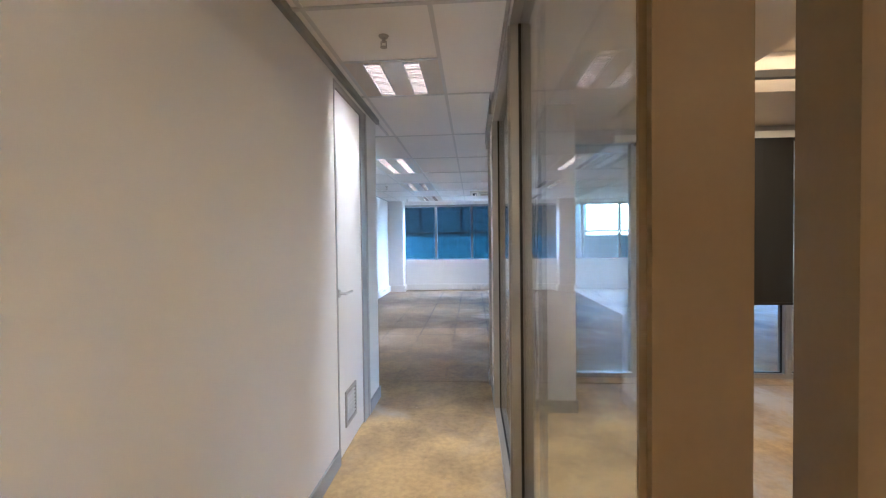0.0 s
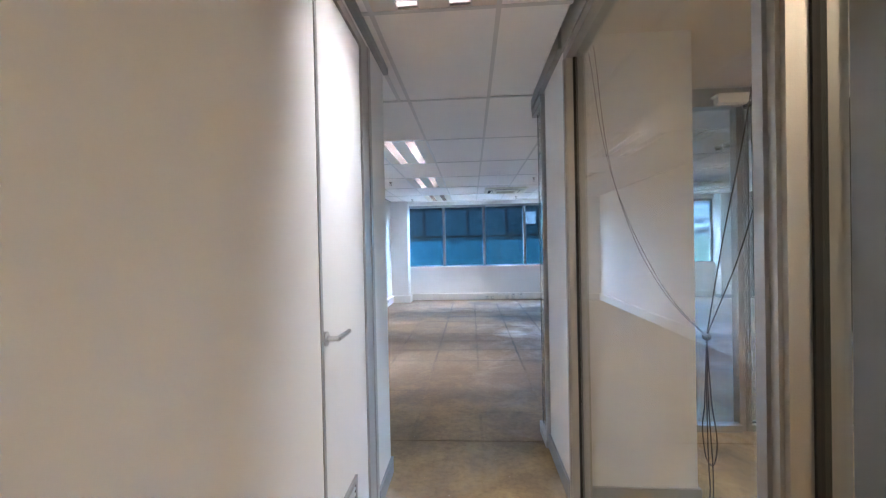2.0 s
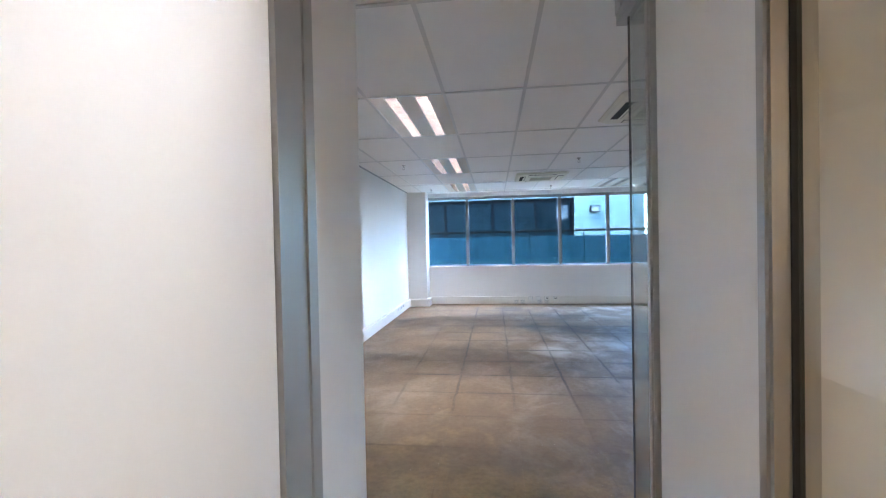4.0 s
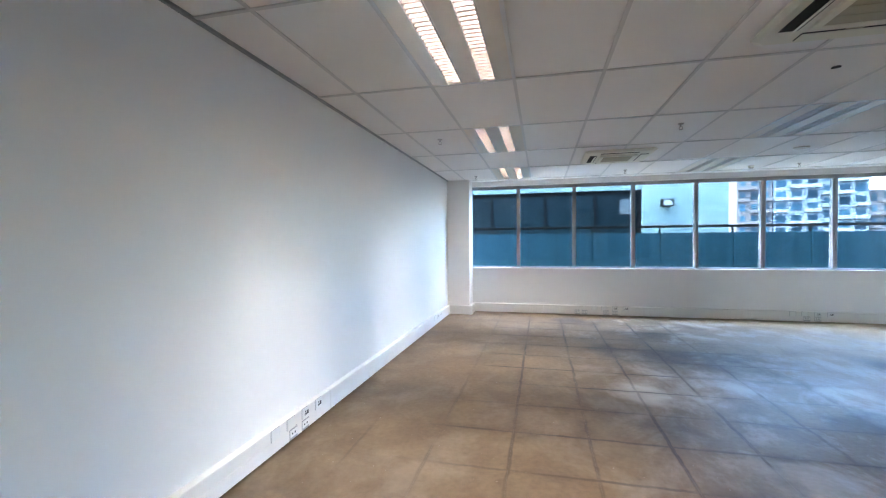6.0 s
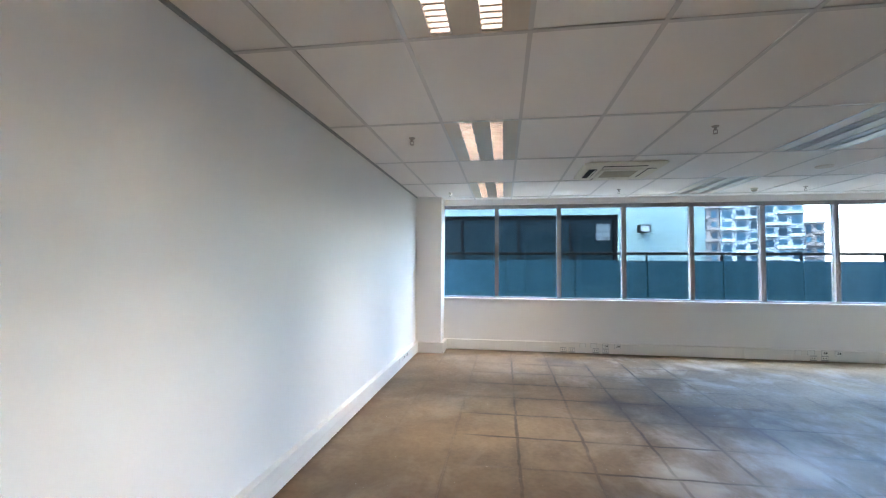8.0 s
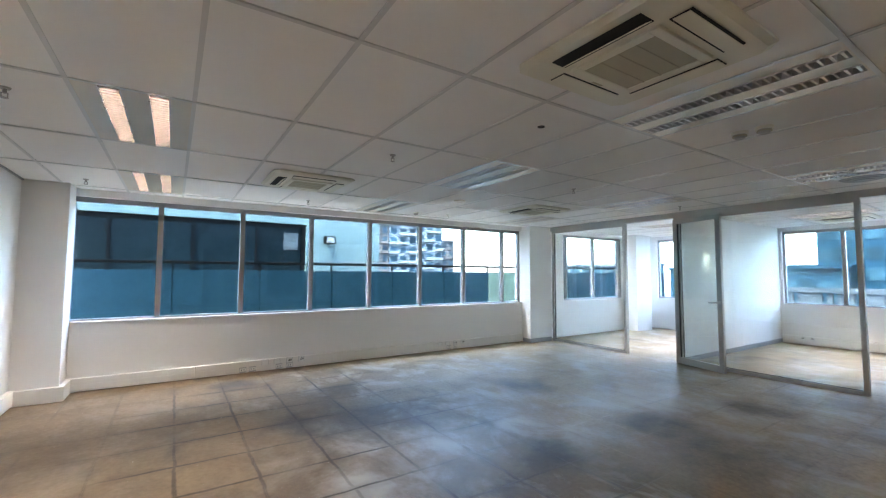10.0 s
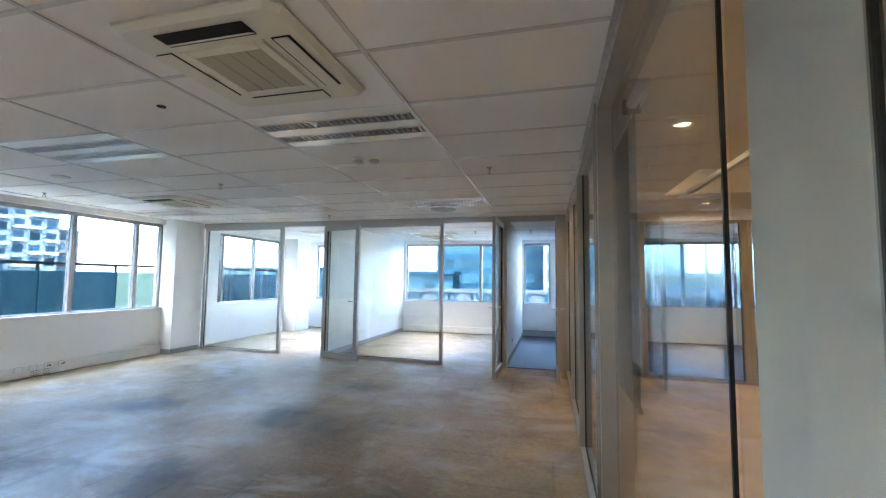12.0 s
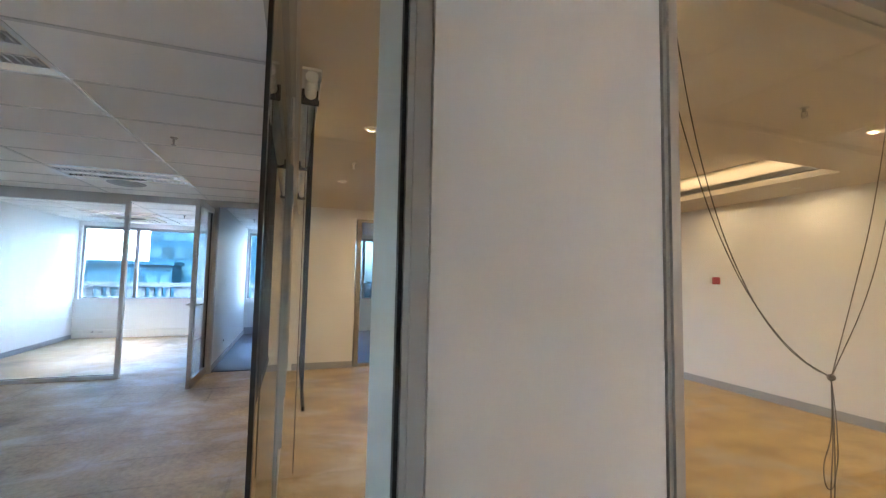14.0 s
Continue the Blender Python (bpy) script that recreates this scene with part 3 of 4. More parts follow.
part("rim", tube(bmesh.new(), (0, 0, 0.006), (0, 0, 0.0005), 0.026, 16), M_DARK, hole)
dif = thing("air_diffuser", "round dark air diffuser in the ceiling", "diffuser", (5.35, 6.27, CEIL))
for r, z in ((0.20, -0.006), (0.15, -0.016), (0.10, -0.024)):
    part("ring", tube(bmesh.new(), (0, 0, z + 0.010), (0, 0, z), r, 28, r * 0.9), M_ALU_DARK, dif)


def downlight(x, y, watts=0.042):
    t = thing("downlight", "small recessed warm downlight, switched on", "downlight", (x, y, CEIL), "downlights")
    bm = bmesh.new()
    rings = [(0.052, 0.0), (0.052, -0.005), (0.040, -0.005), (0.034, -0.0005)]
    loops = [[bm.verts.new((r * math.cos(a), r * math.sin(a), z)) for a in [k * math.tau / 20 for k in range(20)]] for r, z in rings]
    for a, b in zip(loops, loops[1:]):
        for k in range(20):
            bm.faces.new((a[k], a[(k + 1) % 20], b[(k + 1) % 20], b[k]))
    part("trim_ring", bm, M_PLASTIC, t)
    lamp("downlight_lamp", x, y, CEIL - 0.002, 0.06, 0, watts, WARM, True)


# the two at x 1.0 are unseen, added to hold the room's light level
for p in ((2.31, 3.83), (4.12, 3.85), (5.47, 2.67), (2.33, -0.85), (3.4, -0.85), (1.0, -0.85), (1.0, 0.6), (5.5, 0.6)):
    downlight(*p, 0.018 if p[1] < 0 else 0.055)
for y in (CY1 - 0.10, CY0 + 0.10):
    lamp("coffer_strip", (CX0 + CX1) / 2, y, CZ - 0.015, CX1 - CX0 - 0.2, 0.03, 0.034, WARM)
lamp("coffer_strip", CX0 + 0.08, (CY0 + CY1) / 2, CZ - 0.015, 0.03, CY1 - CY0 - 0.8, 0.034, WARM)


# ---- windows ----
def ribbon(name, label, axis, at, a, b, stops, z0, z1, depth=0.07, pane=None):
    """A framed run of panes along x (axis 'x') or y, in the plane 'at'."""
    w = tagged(new(name), label, "window", "", "structure")

    def bar(u0, u1, v0, v1, d=depth):
        return (u0, at - d / 2, v0, u1, at + d / 2, v1) if axis == "x" else (at - d / 2, u0, v0, at + d / 2, u1, v1)
    part("window_frame", boxes(bar(a, b, z0, z0 + 0.045), bar(a, b, z1 - 0.06, z1), bar(a, a + 0.04, z0 + 0.045, z1 - 0.06), bar(b - 0.04, b, z0 + 0.045, z1 - 0.06)), M_ALU_DARK, w)
    cuts = [a + 0.04] + list(stops) + [b - 0.04]
    for s in stops:
        part("mullion", boxes(bar(s - 0.032, s + 0.032, z0 + 0.045, z1 - 0.06, depth + 0.02), bar(s - 0.014, s + 0.014, z0 + 0.045, z1 - 0.06, depth + 0.045)), M_ALU_DARK, w)
    for k in range(len(cuts) - 1):
        u0, u1 = cuts[k] + (0.032 if k else 0), cuts[k + 1] - (0.032 if k < len(cuts) - 2 else 0)
        p = part("pane", boxes(bar(u0, u1, z0 + 0.045, z1 - 0.06, 0.008)), pane or M_WINGLASS, w)
        p.visible_shadow = False
    return w


ribbon("window_1", "ribbon window of eight tinted panes in grey metal frames", "x", 11.90, -1.99, 5.57, [-1.057 + 1.0215 * k for k in range(7)], SILL, HEAD)
ribbon("window_2", "three-light tinted office window in grey frames", "x", 11.90, 6.93, 9.27, [7.10, 8.13, 9.16], SILL, HEAD)
for k, ((a, b), st) in enumerate(zip(EW, ([10.2], [7.66, 6.53], [], [2.6, 1.6, 0.5]))):
    ribbon("window_%d" % (k + 3), "tinted office window in grey metal frames", "y", EAST + 0.10, b, a, sorted(st), 0.82, HEAD, 0.07, M_WINGLASS_DIMMED if k == 3 else M_WINGLASS_OFFICE)
solid("window_sill", boxes((-1.94, NORTH - 0.02, SILL, 5.57, 11.865, SILL + 0.018), bevel=0.004), M_PLASTIC, "thin white window sill board", "window sill")
solid("window_sill_east", boxes((EAST - 0.02, -0.6, 0.82, EAST + 0.065, 11.3, 0.838)), M_PLASTIC, "thin white window sill board", "window sill")


# ---- skirting trunking with sockets ----
def trunk_run(name, length, m, joints=(), sockets=()):
    """Two-compartment plastic dado trunking lying on the floor; built along +x, out along -y."""
    t = tagged(new(name), "white plastic skirting trunking with sockets along the wall foot", "trunking", "skirting trunking", "")
    t.matrix_world = m
    edges = [0.0] + list(joints) + [length]
    for a, b in zip(edges, edges[1:]):
        part("trunking_length", boxes((a + 0.0015, -0.052, 0.012, b - 0.0015, 0, 0.170), bevel=0.005), M_TRUNK, t)
        part("cover_lip", boxes((a + 0.003, -0.0545, 0.090, b - 0.003, -0.0518, 0.094)), M_TRUNK, t)
    for kind, u, z in sockets:
        part("mounting_rim", boxes((u - 0.0465, -0.0535, z - 0.040, u + 0.0465, -0.0521, z + 0.040)), M_PLATE, t)
        if kind == "power":
            s = part("socket", boxes((u - 0.043, -0.058, z - 0.0365, u + 0.043, -0.0522, z + 0.036), bevel=0.002), M_PLASTIC, t)
            for du, dz in ((-0.012, -0.008), (0.004, -0.008), (-0.004, 0.010)):
                part("pin_hole", boxes((u + du - 0.005, -0.0592, z + dz - 0.007, u + du + 0.005, -0.0582, z + dz + 0.007)), M_BLACK, s)
            part("rocker_switch", boxes((u + 0.014, -0.0605, z - 0.012, u + 0.031, -0.0582, z + 0.014)), M_BLACK, s)
        elif kind == "blank":
            part("blank_plate", boxes((u - 0.043, -0.0565, z - 0.0365, u + 0.043, -0.0522, z + 0.036), bevel=0.002), M_PLASTIC, t)
        else:
            s = part("data_plate", boxes((u - 0.043, -0.0565, z - 0.024, u + 0.043, -0.0522, z + 0.024), bevel=0.002), M_PLASTIC, t)
            for du in (-0.018, 0.014):
                part("data_port", boxes((u + du - 0.006, -0.0580, z - 0.006, u + du + 0.006, -0.0567, z + 0.006)), M_BLACK, s)
    return t


SOCK = [("blank", 0.10, 0.13), ("blank", 0.27, 0.13), ("power", 0.45, 0.132), ("power", 0.63, 0.132), ("data", 0.30, 0.055), ("data", 0.45, 0.055)]
# west wall: runs towards north, faces +x
trunk_run("skirting_trunking", 11.44 - 3.73, pose(LEFT, 3.73, 0, 0, 0, 90), (3.08, 6.11), [(k, u + 2.26, z) for k, u, z in SOCK] + [(k, u + 6.25, z) for k, u, z in SOCK[1:4]])
trunk_run("skirting_trunking", 5.57 + 1.94, pose(-1.94, NORTH, 0), (1.35, 4.6), [(k, u + 2.15, z) for k, u, z in SOCK] + [("data", 1.95, 0.055), ("data", 2.08, 0.055)] + [(k, u + 5.25, z) for k, u, z in SOCK])
trunk_run("skirting_trunking", 3.2, pose(EAST, 8.70, 0, 0, 0, -90), (1.5,), [("power", 0.35, 0.132), ("power", 0.50, 0.132)])
solid("skirting", boxes((LEFT, 11.388, 0, -1.888, 11.437, 0.165), (-1.938, 11.437, 0, -1.888, 11.745, 0.165), bevel=0.004), M_TRUNK, "white trunking boxed round the column foot", "skirting")
solid("baseboard", boxes((5.553, 11.52, 0, 6.20, 11.5345, 0.085), (5.553, 11.5345, 0, 5.568, NORTH - 0.055, 0.085)), M_SKIRT, "grey skirting round the column foot", "skirting")
solid("baseboard_corridor", boxes((CORR_L, -4, 0, CORR_L + 0.014, 2.585, 0.10), (CORR_L, 3.375, 0, CORR_L + 0.014, 3.744, 0.10), (LEFT + 0.06, 3.7305, 0, CORR_L, 3.744, 0.10)), M_SKIRT, "grey vinyl skirting along the corridor wall", "skirting")
solid("baseboard_pier", boxes((CORR_R - 0.014, 3.47, 0, CORR_R, 4.07, 0.10), (CORR_R + 0.105, 3.446, 0, 0.80, 3.4595, 0.10), (0.8005, 3.446, 0, 0.814, 4.06, 0.10), (0.2, 4.0605, 0, 0.814, 4.074, 0.10)), M_SKIRT, "grey skirting round the pier foot", "skirting")
solid("baseboard_meeting", boxes((CORR_R + 0.06, -1.2495, 0, 6.14, -1.236, 0.10), (6.126, 3.40, 0, 6.1395, 4.30, 0.10)), M_SKIRT, "grey skirting in the meeting room", "skirting")
solid("baseboard_office", boxes((PX + 0.05, 8.706, 0, EAST, 8.7195, 0.085), (PX + 0.05, 8.8305, 0, EAST, 8.844, 0.085), (PX + 0.05, 5.406, 0, EAST, 5.4195, 0.085), (EAST - 0.014, 4.44, 0.006, EAST, 5.40, 0.16)), M_SKIRT, "grey skirting along the office walls", "skirting")


# ---- glazed partitions ----
def rail(axis, at, u0, u1, z0, z1, d):
    return (u0, at - d / 2, z0, u1, at + d / 2, z1) if axis == "x" else (at - d / 2, u0, z0, at + d / 2, u1, z1)


def partition(name, label, axis, at, bays, head=HEAD, depth=0.075, post=0.05, material=None):
    """Full-height glazing: bays are (start, end) runs, each with its own frame and pane."""
    material = material or M_ALU
    g = tagged(new(name), label, "glass partition", "", "structure")
    for a, b in bays:
        part("bottom_rail", boxes(rail(axis, at, a, b, 0, 0.045, depth)), material, g)
        part("top_rail", boxes(rail(axis, at, a, b, head - 0.05, head, depth)), material, g)
        for s, e in ((a, a + post), (b - post, b)):
            part("post", boxes(rail(axis, at, s, e, 0.045, head - 0.05, depth), rail(axis, at, s + 0.012, e - 0.012, 0.045, head - 0.05, depth + 0.016)), material, g)
        part("gasket", boxes(rail(axis, at, a + post, b - post, 0.045, 0.052, 0.022), rail(axis, at, a + post, a + post + 0.006, 0.052, head - 0.05, 0.022), rail(axis, at, b - post - 0.006, b - post, 0.052, head - 0.05, 0.022)), M_BLACK, g)
        part("pane", boxes(rail(axis, at, a + post + 0.006, b - post - 0.006, 0.052, head - 0.05, 0.010)), M_GLASS, g).visible_shadow = False
    return g


partition("partition_office", "full-height glazed office front in aluminium frames", "y", PX, [(9.70, 11.50), (6.50, 8.74)])
solid("partition_head", boxes((PX - 0.04, 4.43, HEAD, PX + 0.035, 11.535, CEIL + 0.05)), M_ALU, "aluminium head channel over the office fronts", "trim")
solid("door_jamb", boxes((PX - 0.045, 5.40, 0, PX + 0.034, 5.54, HEAD), (PX - 0.045, 4.43, 0, PX + 0.034, 4.61, HEAD), (PX - 0.04, 8.74, 0, PX + 0.034, 8.78, HEAD)), M_ALU, "aluminium door jambs of the office fronts", "door frame")

MB = [(0.175, 1.62), (1.62, 3.09), (3.09, 4.56), (4.56, 6.138)]
partition("partition_meeting", "full-height glazed meeting room front in aluminium frames", "x", GY, [(a, b) for a, b in MB[1:]], depth=0.095, post=0.035)
corner = tagged(new("partition_corner"), "frameless glass corner with a dark silicone joint", "glass partition", "", "structure")
part("pane", boxes((0.165, GYC - 0.005, 0.05, 1.574, GYC + 0.005, HEAD - 0.05)), M_GLASS, corner).visible_shadow = False
part("pane", boxes((CORR_R - 0.005, 4.075, 0.05, CORR_R + 0.005, GYC - 0.012, HEAD - 0.05)), M_GLASS, corner).visible_shadow = False
part("silicone_joint", boxes((CORR_R - 0.003, GYC - 0.004, 0.05, CORR_R + 0.005, GYC + 0.004, HEAD - 0.05)), M_BLACK, corner)
part("bottom_rail", boxes((CORR_R - 0.02, GYC - 0.03, 0, 1.575, GYC + 0.04, 0.05)), M_ALU, corner)
part("bottom_rail", boxes((CORR_R - 0.03, 4.075, 0, CORR_R + 0.03, GYC - 0.031, 0.05)), M_ALU, corner)
part("post", boxes((1.575, GY - 0.0375, 0, 1.619, GY + 0.0375, HEAD - 0.05)), M_ALU, corner)
part("top_rail", boxes((CORR_R - 0.03, GYC - 0.03, HEAD - 0.05, 1.619, GYC + 0.0775, HEAD)), M_ALU, corner)
part("top_rail", boxes((CORR_R - 0.03, 4.075, HEAD - 0.05, CORR_R + 0.03, GYC - 0.031, HEAD)), M_ALU, corner)
part("wall_channel", boxes((CORR_R - 0.018, 4.07, 0, CORR_R + 0.03, 4.118, HEAD), (CORR_R - 0.024, 4.082, 0, CORR_R - 0.017, 4.106, HEAD)), M_ALU, corner)
part("gasket", boxes((CORR_R - 0.010, 4.119, 0.0, CORR_R + 0.008, 4.127, HEAD)), M_BLACK, corner)
solid("partition_head_meeting", boxes((CORR_R - 0.035, GY - 0.04, HEAD, 6.138, GY + 0.04, CEIL + 0.05), (CORR_R - 0.035, 3.46, HEAD + 0.02, CORR_R - 0.0005, GY - 0.04, CEIL + 0.05), (CORR_R - 0.015, -1.25, HEAD, CORR_R + 0.095, 3.46, CEIL + 0.05)), M_ALU, "aluminium head channel over the meeting room glazing", "trim")

# corridor side glazing of the meeting room
side = partition("partition_corridor", "full-height corridor glazing in bronze-grey aluminium", "y", CORR_R + 0.04, [(1.93, 3.458)], depth=0.095, post=0.05)
near = partition("partition_corridor_near", "full-height corridor glazing with a brown end post", "y", CORR_R + 0.04, [(0.445, 1.93)], depth=0.095, post=0.03)
for ob in near.children:
    if ob.name.startswith("post") and ob.data.vertices[0].co.y < 0.7:
        ob.data.materials[0] = M_BRONZE
part("door_stop", boxes((CORR_R + 0.115, 1.83, 0, CORR_R + 0.135, 1.93, HEAD)), M_ALU_DARK, side)
part("door_post", boxes((CORR_R + 0.157, 0.415, 0, CORR_R + 0.200, 0.49, HEAD)), M_BRONZE, side, "brown anodised door post")
partition("partition_corridor_south", "corridor glazing in bronze-grey aluminium", "y", CORR_R + 0.04, [(-1.25, -0.25)], depth=0.095, material=M_BRONZE)

# glazed opening from the meeting room to the far office
partition("partition_meeting_east", "timber-toned glazed screen between meeting room and office", "y", 6.195, [(1.95, 3.38), (0.6, 1.95), (-0.6, 0.6)], head=2.36, post=0.07, material=M_ALU_WARM)


# ---- doors ----
def lever(bm, x, y, z, out, along):
    """A round lever handle: rose, neck and bar."""
    tube(bm, (x, y, z), (x + out[0] * 0.012, y + out[1] * 0.012, z), 0.026, 20)
    tube(bm, (x, y, z), (x + out[0] * 0.055, y + out[1] * 0.055, z), 0.009, 12)
    a = (x + out[0] * 0.052, y + out[1] * 0.052, z)
    tube(bm, a, (a[0] + along[0] * 0.13, a[1] + along[1] * 0.13, z), 0.0095, 12)
    return bm


def glass_door(name, label, hinge, angle, width=0.90, height=2.37):
    """Aluminium-framed glass leaf; hinge at the origin, leaf along +x, turned by angle."""
    d = tagged(new(name), label, "door", "", "structure")
    d.matrix_world = pose(hinge[0], hinge[1], 0.012, 0, 0, angle)
    s = 0.022
    part("door_frame", boxes((0, -s, 0, 0.075, s, height), (width - 0.075, -s, 0, width, s, height), (0.075, -s, 0, width - 0.075, s, 0.10), (0.075, -s, height - 0.075, width - 0.075, s, height)), M_ALU, d)
    part("pane", boxes((0.075, -0.005, 0.10, width - 0.075, 0.005, height - 0.075)), M_GLASS, d).visible_shadow = False
    part("gasket", boxes((0.075, -0.012, 0.10, 0.081, 0.012, height - 0.075), (width - 0.081, -0.012, 0.10, width - 0.075, 0.012, height - 0.075)), M_BLACK, d)
    h = bmesh.new()
    lever(h, width - 0.04, s, 1.03, (0, 1), (-1, 0))
    lever(h, width - 0.04, -s, 1.03, (0, -1), (-1, 0))
    part("door_handle", h, M_STEEL, d, "steel lever handle")
    for z in (0.25, 1.2, 2.1):
        part("hinge", tube(bmesh.new(), (-0.008, s, z - 0.05), (-0.008, s, z + 0.05), 0.009, 8), M_STEEL, d)
    return d


glass_door("door_1", "aluminium-framed glass office door standing wide open", (6.19, 8.77), math.degrees(math.atan2(8.0 - 8.77, 5.98 - 6.19)), 0.84)
glass_door("door_2", "aluminium-framed glass office door open into the room", (6.195, 5.47), 178.0, 0.86)
glass_door("door_3", "aluminium-framed glass door of the narrow office, open", (6.195, 4.60), 180.5, 0.86)

# flush cupboard door in the corridor
d = tagged(new("door_4"), "flush white cupboard door with lever handle and low vent, closed", "door", "", "structure")
part("door_leaf", boxes((CORR_L - 0.045, 2.615, 0.012, CORR_L - 0.004, 3.20, 2.39), bevel=0.002), M_WALL, d)
part("edge_strip", boxes((CORR_L - 0.06, 2.59, 0, CORR_L + 0.004, 2.612, 2.41)), M_ALU, d)
part("door_frame", boxes((CORR_L - 0.13, 3.205, 0, CORR_L + 0.006, 3.36, 2.44), (CORR_L - 0.02, 3.32, 0, CORR_L + 0.012, 3.365, 2.44)), M_ALU, d)
part("head_frame", boxes((CORR_L - 0.13, 2.59, 2.395, CORR_L + 0.006, 3.205, 2.4395)), M_ALU, d)
part("backing", boxes((CORR_L - 0.13, 2.59, 0, CORR_L - 0.1, 3.205, 2.395)), M_DARK, d)
part("door_handle", lever(bmesh.new(), CORR_L - 0.004, 2.635, 1.085, (1, 0), (0, 1)), M_STEEL, d, "brushed steel lever handle")
v = part("vent", boxes((CORR_L - 0.004, 2.735, 0.17, CORR_L + 0.006, 2.98, 0.195), (CORR_L - 0.004, 2.735, 0.385, CORR_L + 0.006, 2.98, 0.41), (CORR_L - 0.004, 2.735, 0.195, CORR_L + 0.006, 2.76, 0.385), (CORR_L - 0.004, 2.955, 0.195, CORR_L + 0.006, 2.98, 0.385)), M_ALU, d, "small aluminium louvred vent")
for k in range(7):
    b = boxes((CORR_L - 0.003, 2.76, 0.203 + k * 0.026, CORR_L + 0.004, 2.955, 0.215 + k * 0.026))
    part("vent_slat", b, M_ALU_LIGHT, v)

# ---- roller blinds and their chains ----
def blind(x0, x1, drop, label):
    t = thing("roller_blind", label, "blind", (0, 0, 0), "roller blinds")
    y = GY - 0.14
    part("tube", tube(bmesh.new(), (x0 + 0.02, y, 2.385), (x1 - 0.02, y, 2.385), 0.03, 16), M_BLIND if drop > 2 else M_PLASTIC, t)
    part("cassette", boxes((x0 + 0.01, y - 0.04, 2.412, x1 - 0.01, y + 0.045, 2.425), (x0 + 0.01, y - 0.044, 2.36, x1 - 0.01, y - 0.038, 2.425)), M_PLASTIC, t, "white blind pelmet")
    if x0 > 1.5:
        part("bracket", boxes((x0 - 0.012, y - 0.045, 2.335, x0 + 0.012, y + 0.045, 2.435), bevel=0.004), M_BLACK, t)
    if drop:
        c = bmesh.new()
        n = 10
        a = [c.verts.new((x0 + 0.05 + (x1 - x0 - 0.08) * k / n, y - 0.028 + 0.003 * math.sin(k * 2.1), 2.385)) for k in range(n + 1)]
        b = [c.verts.new((x0 + 0.05 + (x1 - x0 - 0.08) * k / n, y - 0.028 + 0.004 * math.sin(k * 2.1 + 1), drop)) for k in range(n + 1)]
        a2 = [c.verts.new(q.co + Vector((0, 0.0015, 0))) for q in a]
        b2 = [c.verts.new(q.co + Vector((0, 0.0015, 0))) for q in b]
        for k in range(n):
            c.faces.new((a[k], b[k], b[k + 1], a[k + 1]))
            c.faces.new((a2[k], a2[k + 1], b2[k + 1], b2[k]))
        part("cloth", c, M_BLIND, t, "charcoal blind cloth drawn most of the way down")
        part("hem_bar", boxes((x0 + 0.05, y - 0.034, drop - 0.02, x1 - 0.03, y - 0.018, drop + 0.004)), M_BLIND, t)
    return t


blind(1.36, 1.60, 0, "rolled-up white blind over the meeting room glass")
blind(1.60, 3.07, 0.775, "charcoal roller blind drawn down behind glass")
blind(3.07, 4.54, 0, "rolled-up white blind over the meeting room glass")
blind(4.54, 6.09, 0, "rolled-up white blind over the meeting room glass")


def cord(name, points, r=0.0019):
    cu = bpy.data.curves.new(name, "CURVE")
    cu.dimensions, cu.bevel_depth, cu.bevel_resolution = "3D", r, 1
    sp = cu.splines.new("BEZIER")
    sp.bezier_points.add(len(points) - 1)
    for q, p in zip(sp.bezier_points, points):
        q.co, q.handle_left_type, q.handle_right_type = p, "AUTO", "AUTO"
    cu.materials.append(M_CHAIN)
    return new(name, cu)


KX, KY, KZ = 0.33, 2.485, 1.12
ch = thing("blind_chain", "two looped blind chains knotted together behind the glass", "chain", (0, 0, 0))
for pts in ([(0.30, 3.31, 2.40), (0.315, 3.12, 1.80), (0.335, 2.96, 1.50), (0.35, 2.80, 1.30), (0.36, 2.60, 1.13), (KX, KY, KZ)],
            [(0.30, 3.23, 2.40), (0.315, 3.06, 1.72), (0.335, 2.89, 1.40), (0.35, 2.72, 1.21), (0.36, 2.56, 1.10), (KX, KY, KZ)],
            [(0.33, 2.01, 2.40), (0.345, 2.19, 1.68), (0.355, 2.31, 1.35), (KX, KY, KZ)],
            [(0.33, 1.90, 2.40), (0.345, 2.06, 1.78), (0.355, 2.21, 1.38), (KX, KY, KZ)]):
    c = cord("chain_strand", [(x - 0.04, KY + (y - 2.42) * 1.028, KZ + (z - 1.04) * 0.926) if z != KZ else (x, y, z) for x, y, z in pts])
    c.parent = ch
for dy, z in ((0.05, 0.73), (0.012, 0.60)):
    c = cord("chain_loop", [(KX, KY, KZ), (KX, KY + dy * 0.3, 0.92), (KX + 0.01, KY + dy * 0.9, z + 0.06), (KX + 0.01, KY + dy * 0.2, z), (KX + 0.01, KY - dy * 0.5, z + 0.05), (KX, KY - dy * 0.4, 0.94), (KX, KY, KZ)])
    c.parent = ch
kn = bmesh.new()
bmesh.ops.create_icosphere(kn, subdivisions=2, radius=0.013, matrix=Matrix.Translation((KX, KY, KZ)))
part("knot", kn, M_CHAIN, ch)
c2 = thing("blind_chain", "hanging blind chain loop beside the glazed front", "chain", (0, 0, 0))
c = cord("chain_loop", [(1.60, GY - 0.13, 2.34), (1.595, GY - 0.13, 1.4), (1.60, GY - 0.13, 0.52), (1.62, GY - 0.13, 0.47), (1.635, GY - 0.13, 0.52), (1.63, GY - 0.13, 1.4), (1.62, GY - 0.13, 2.34)])
c.parent = c2

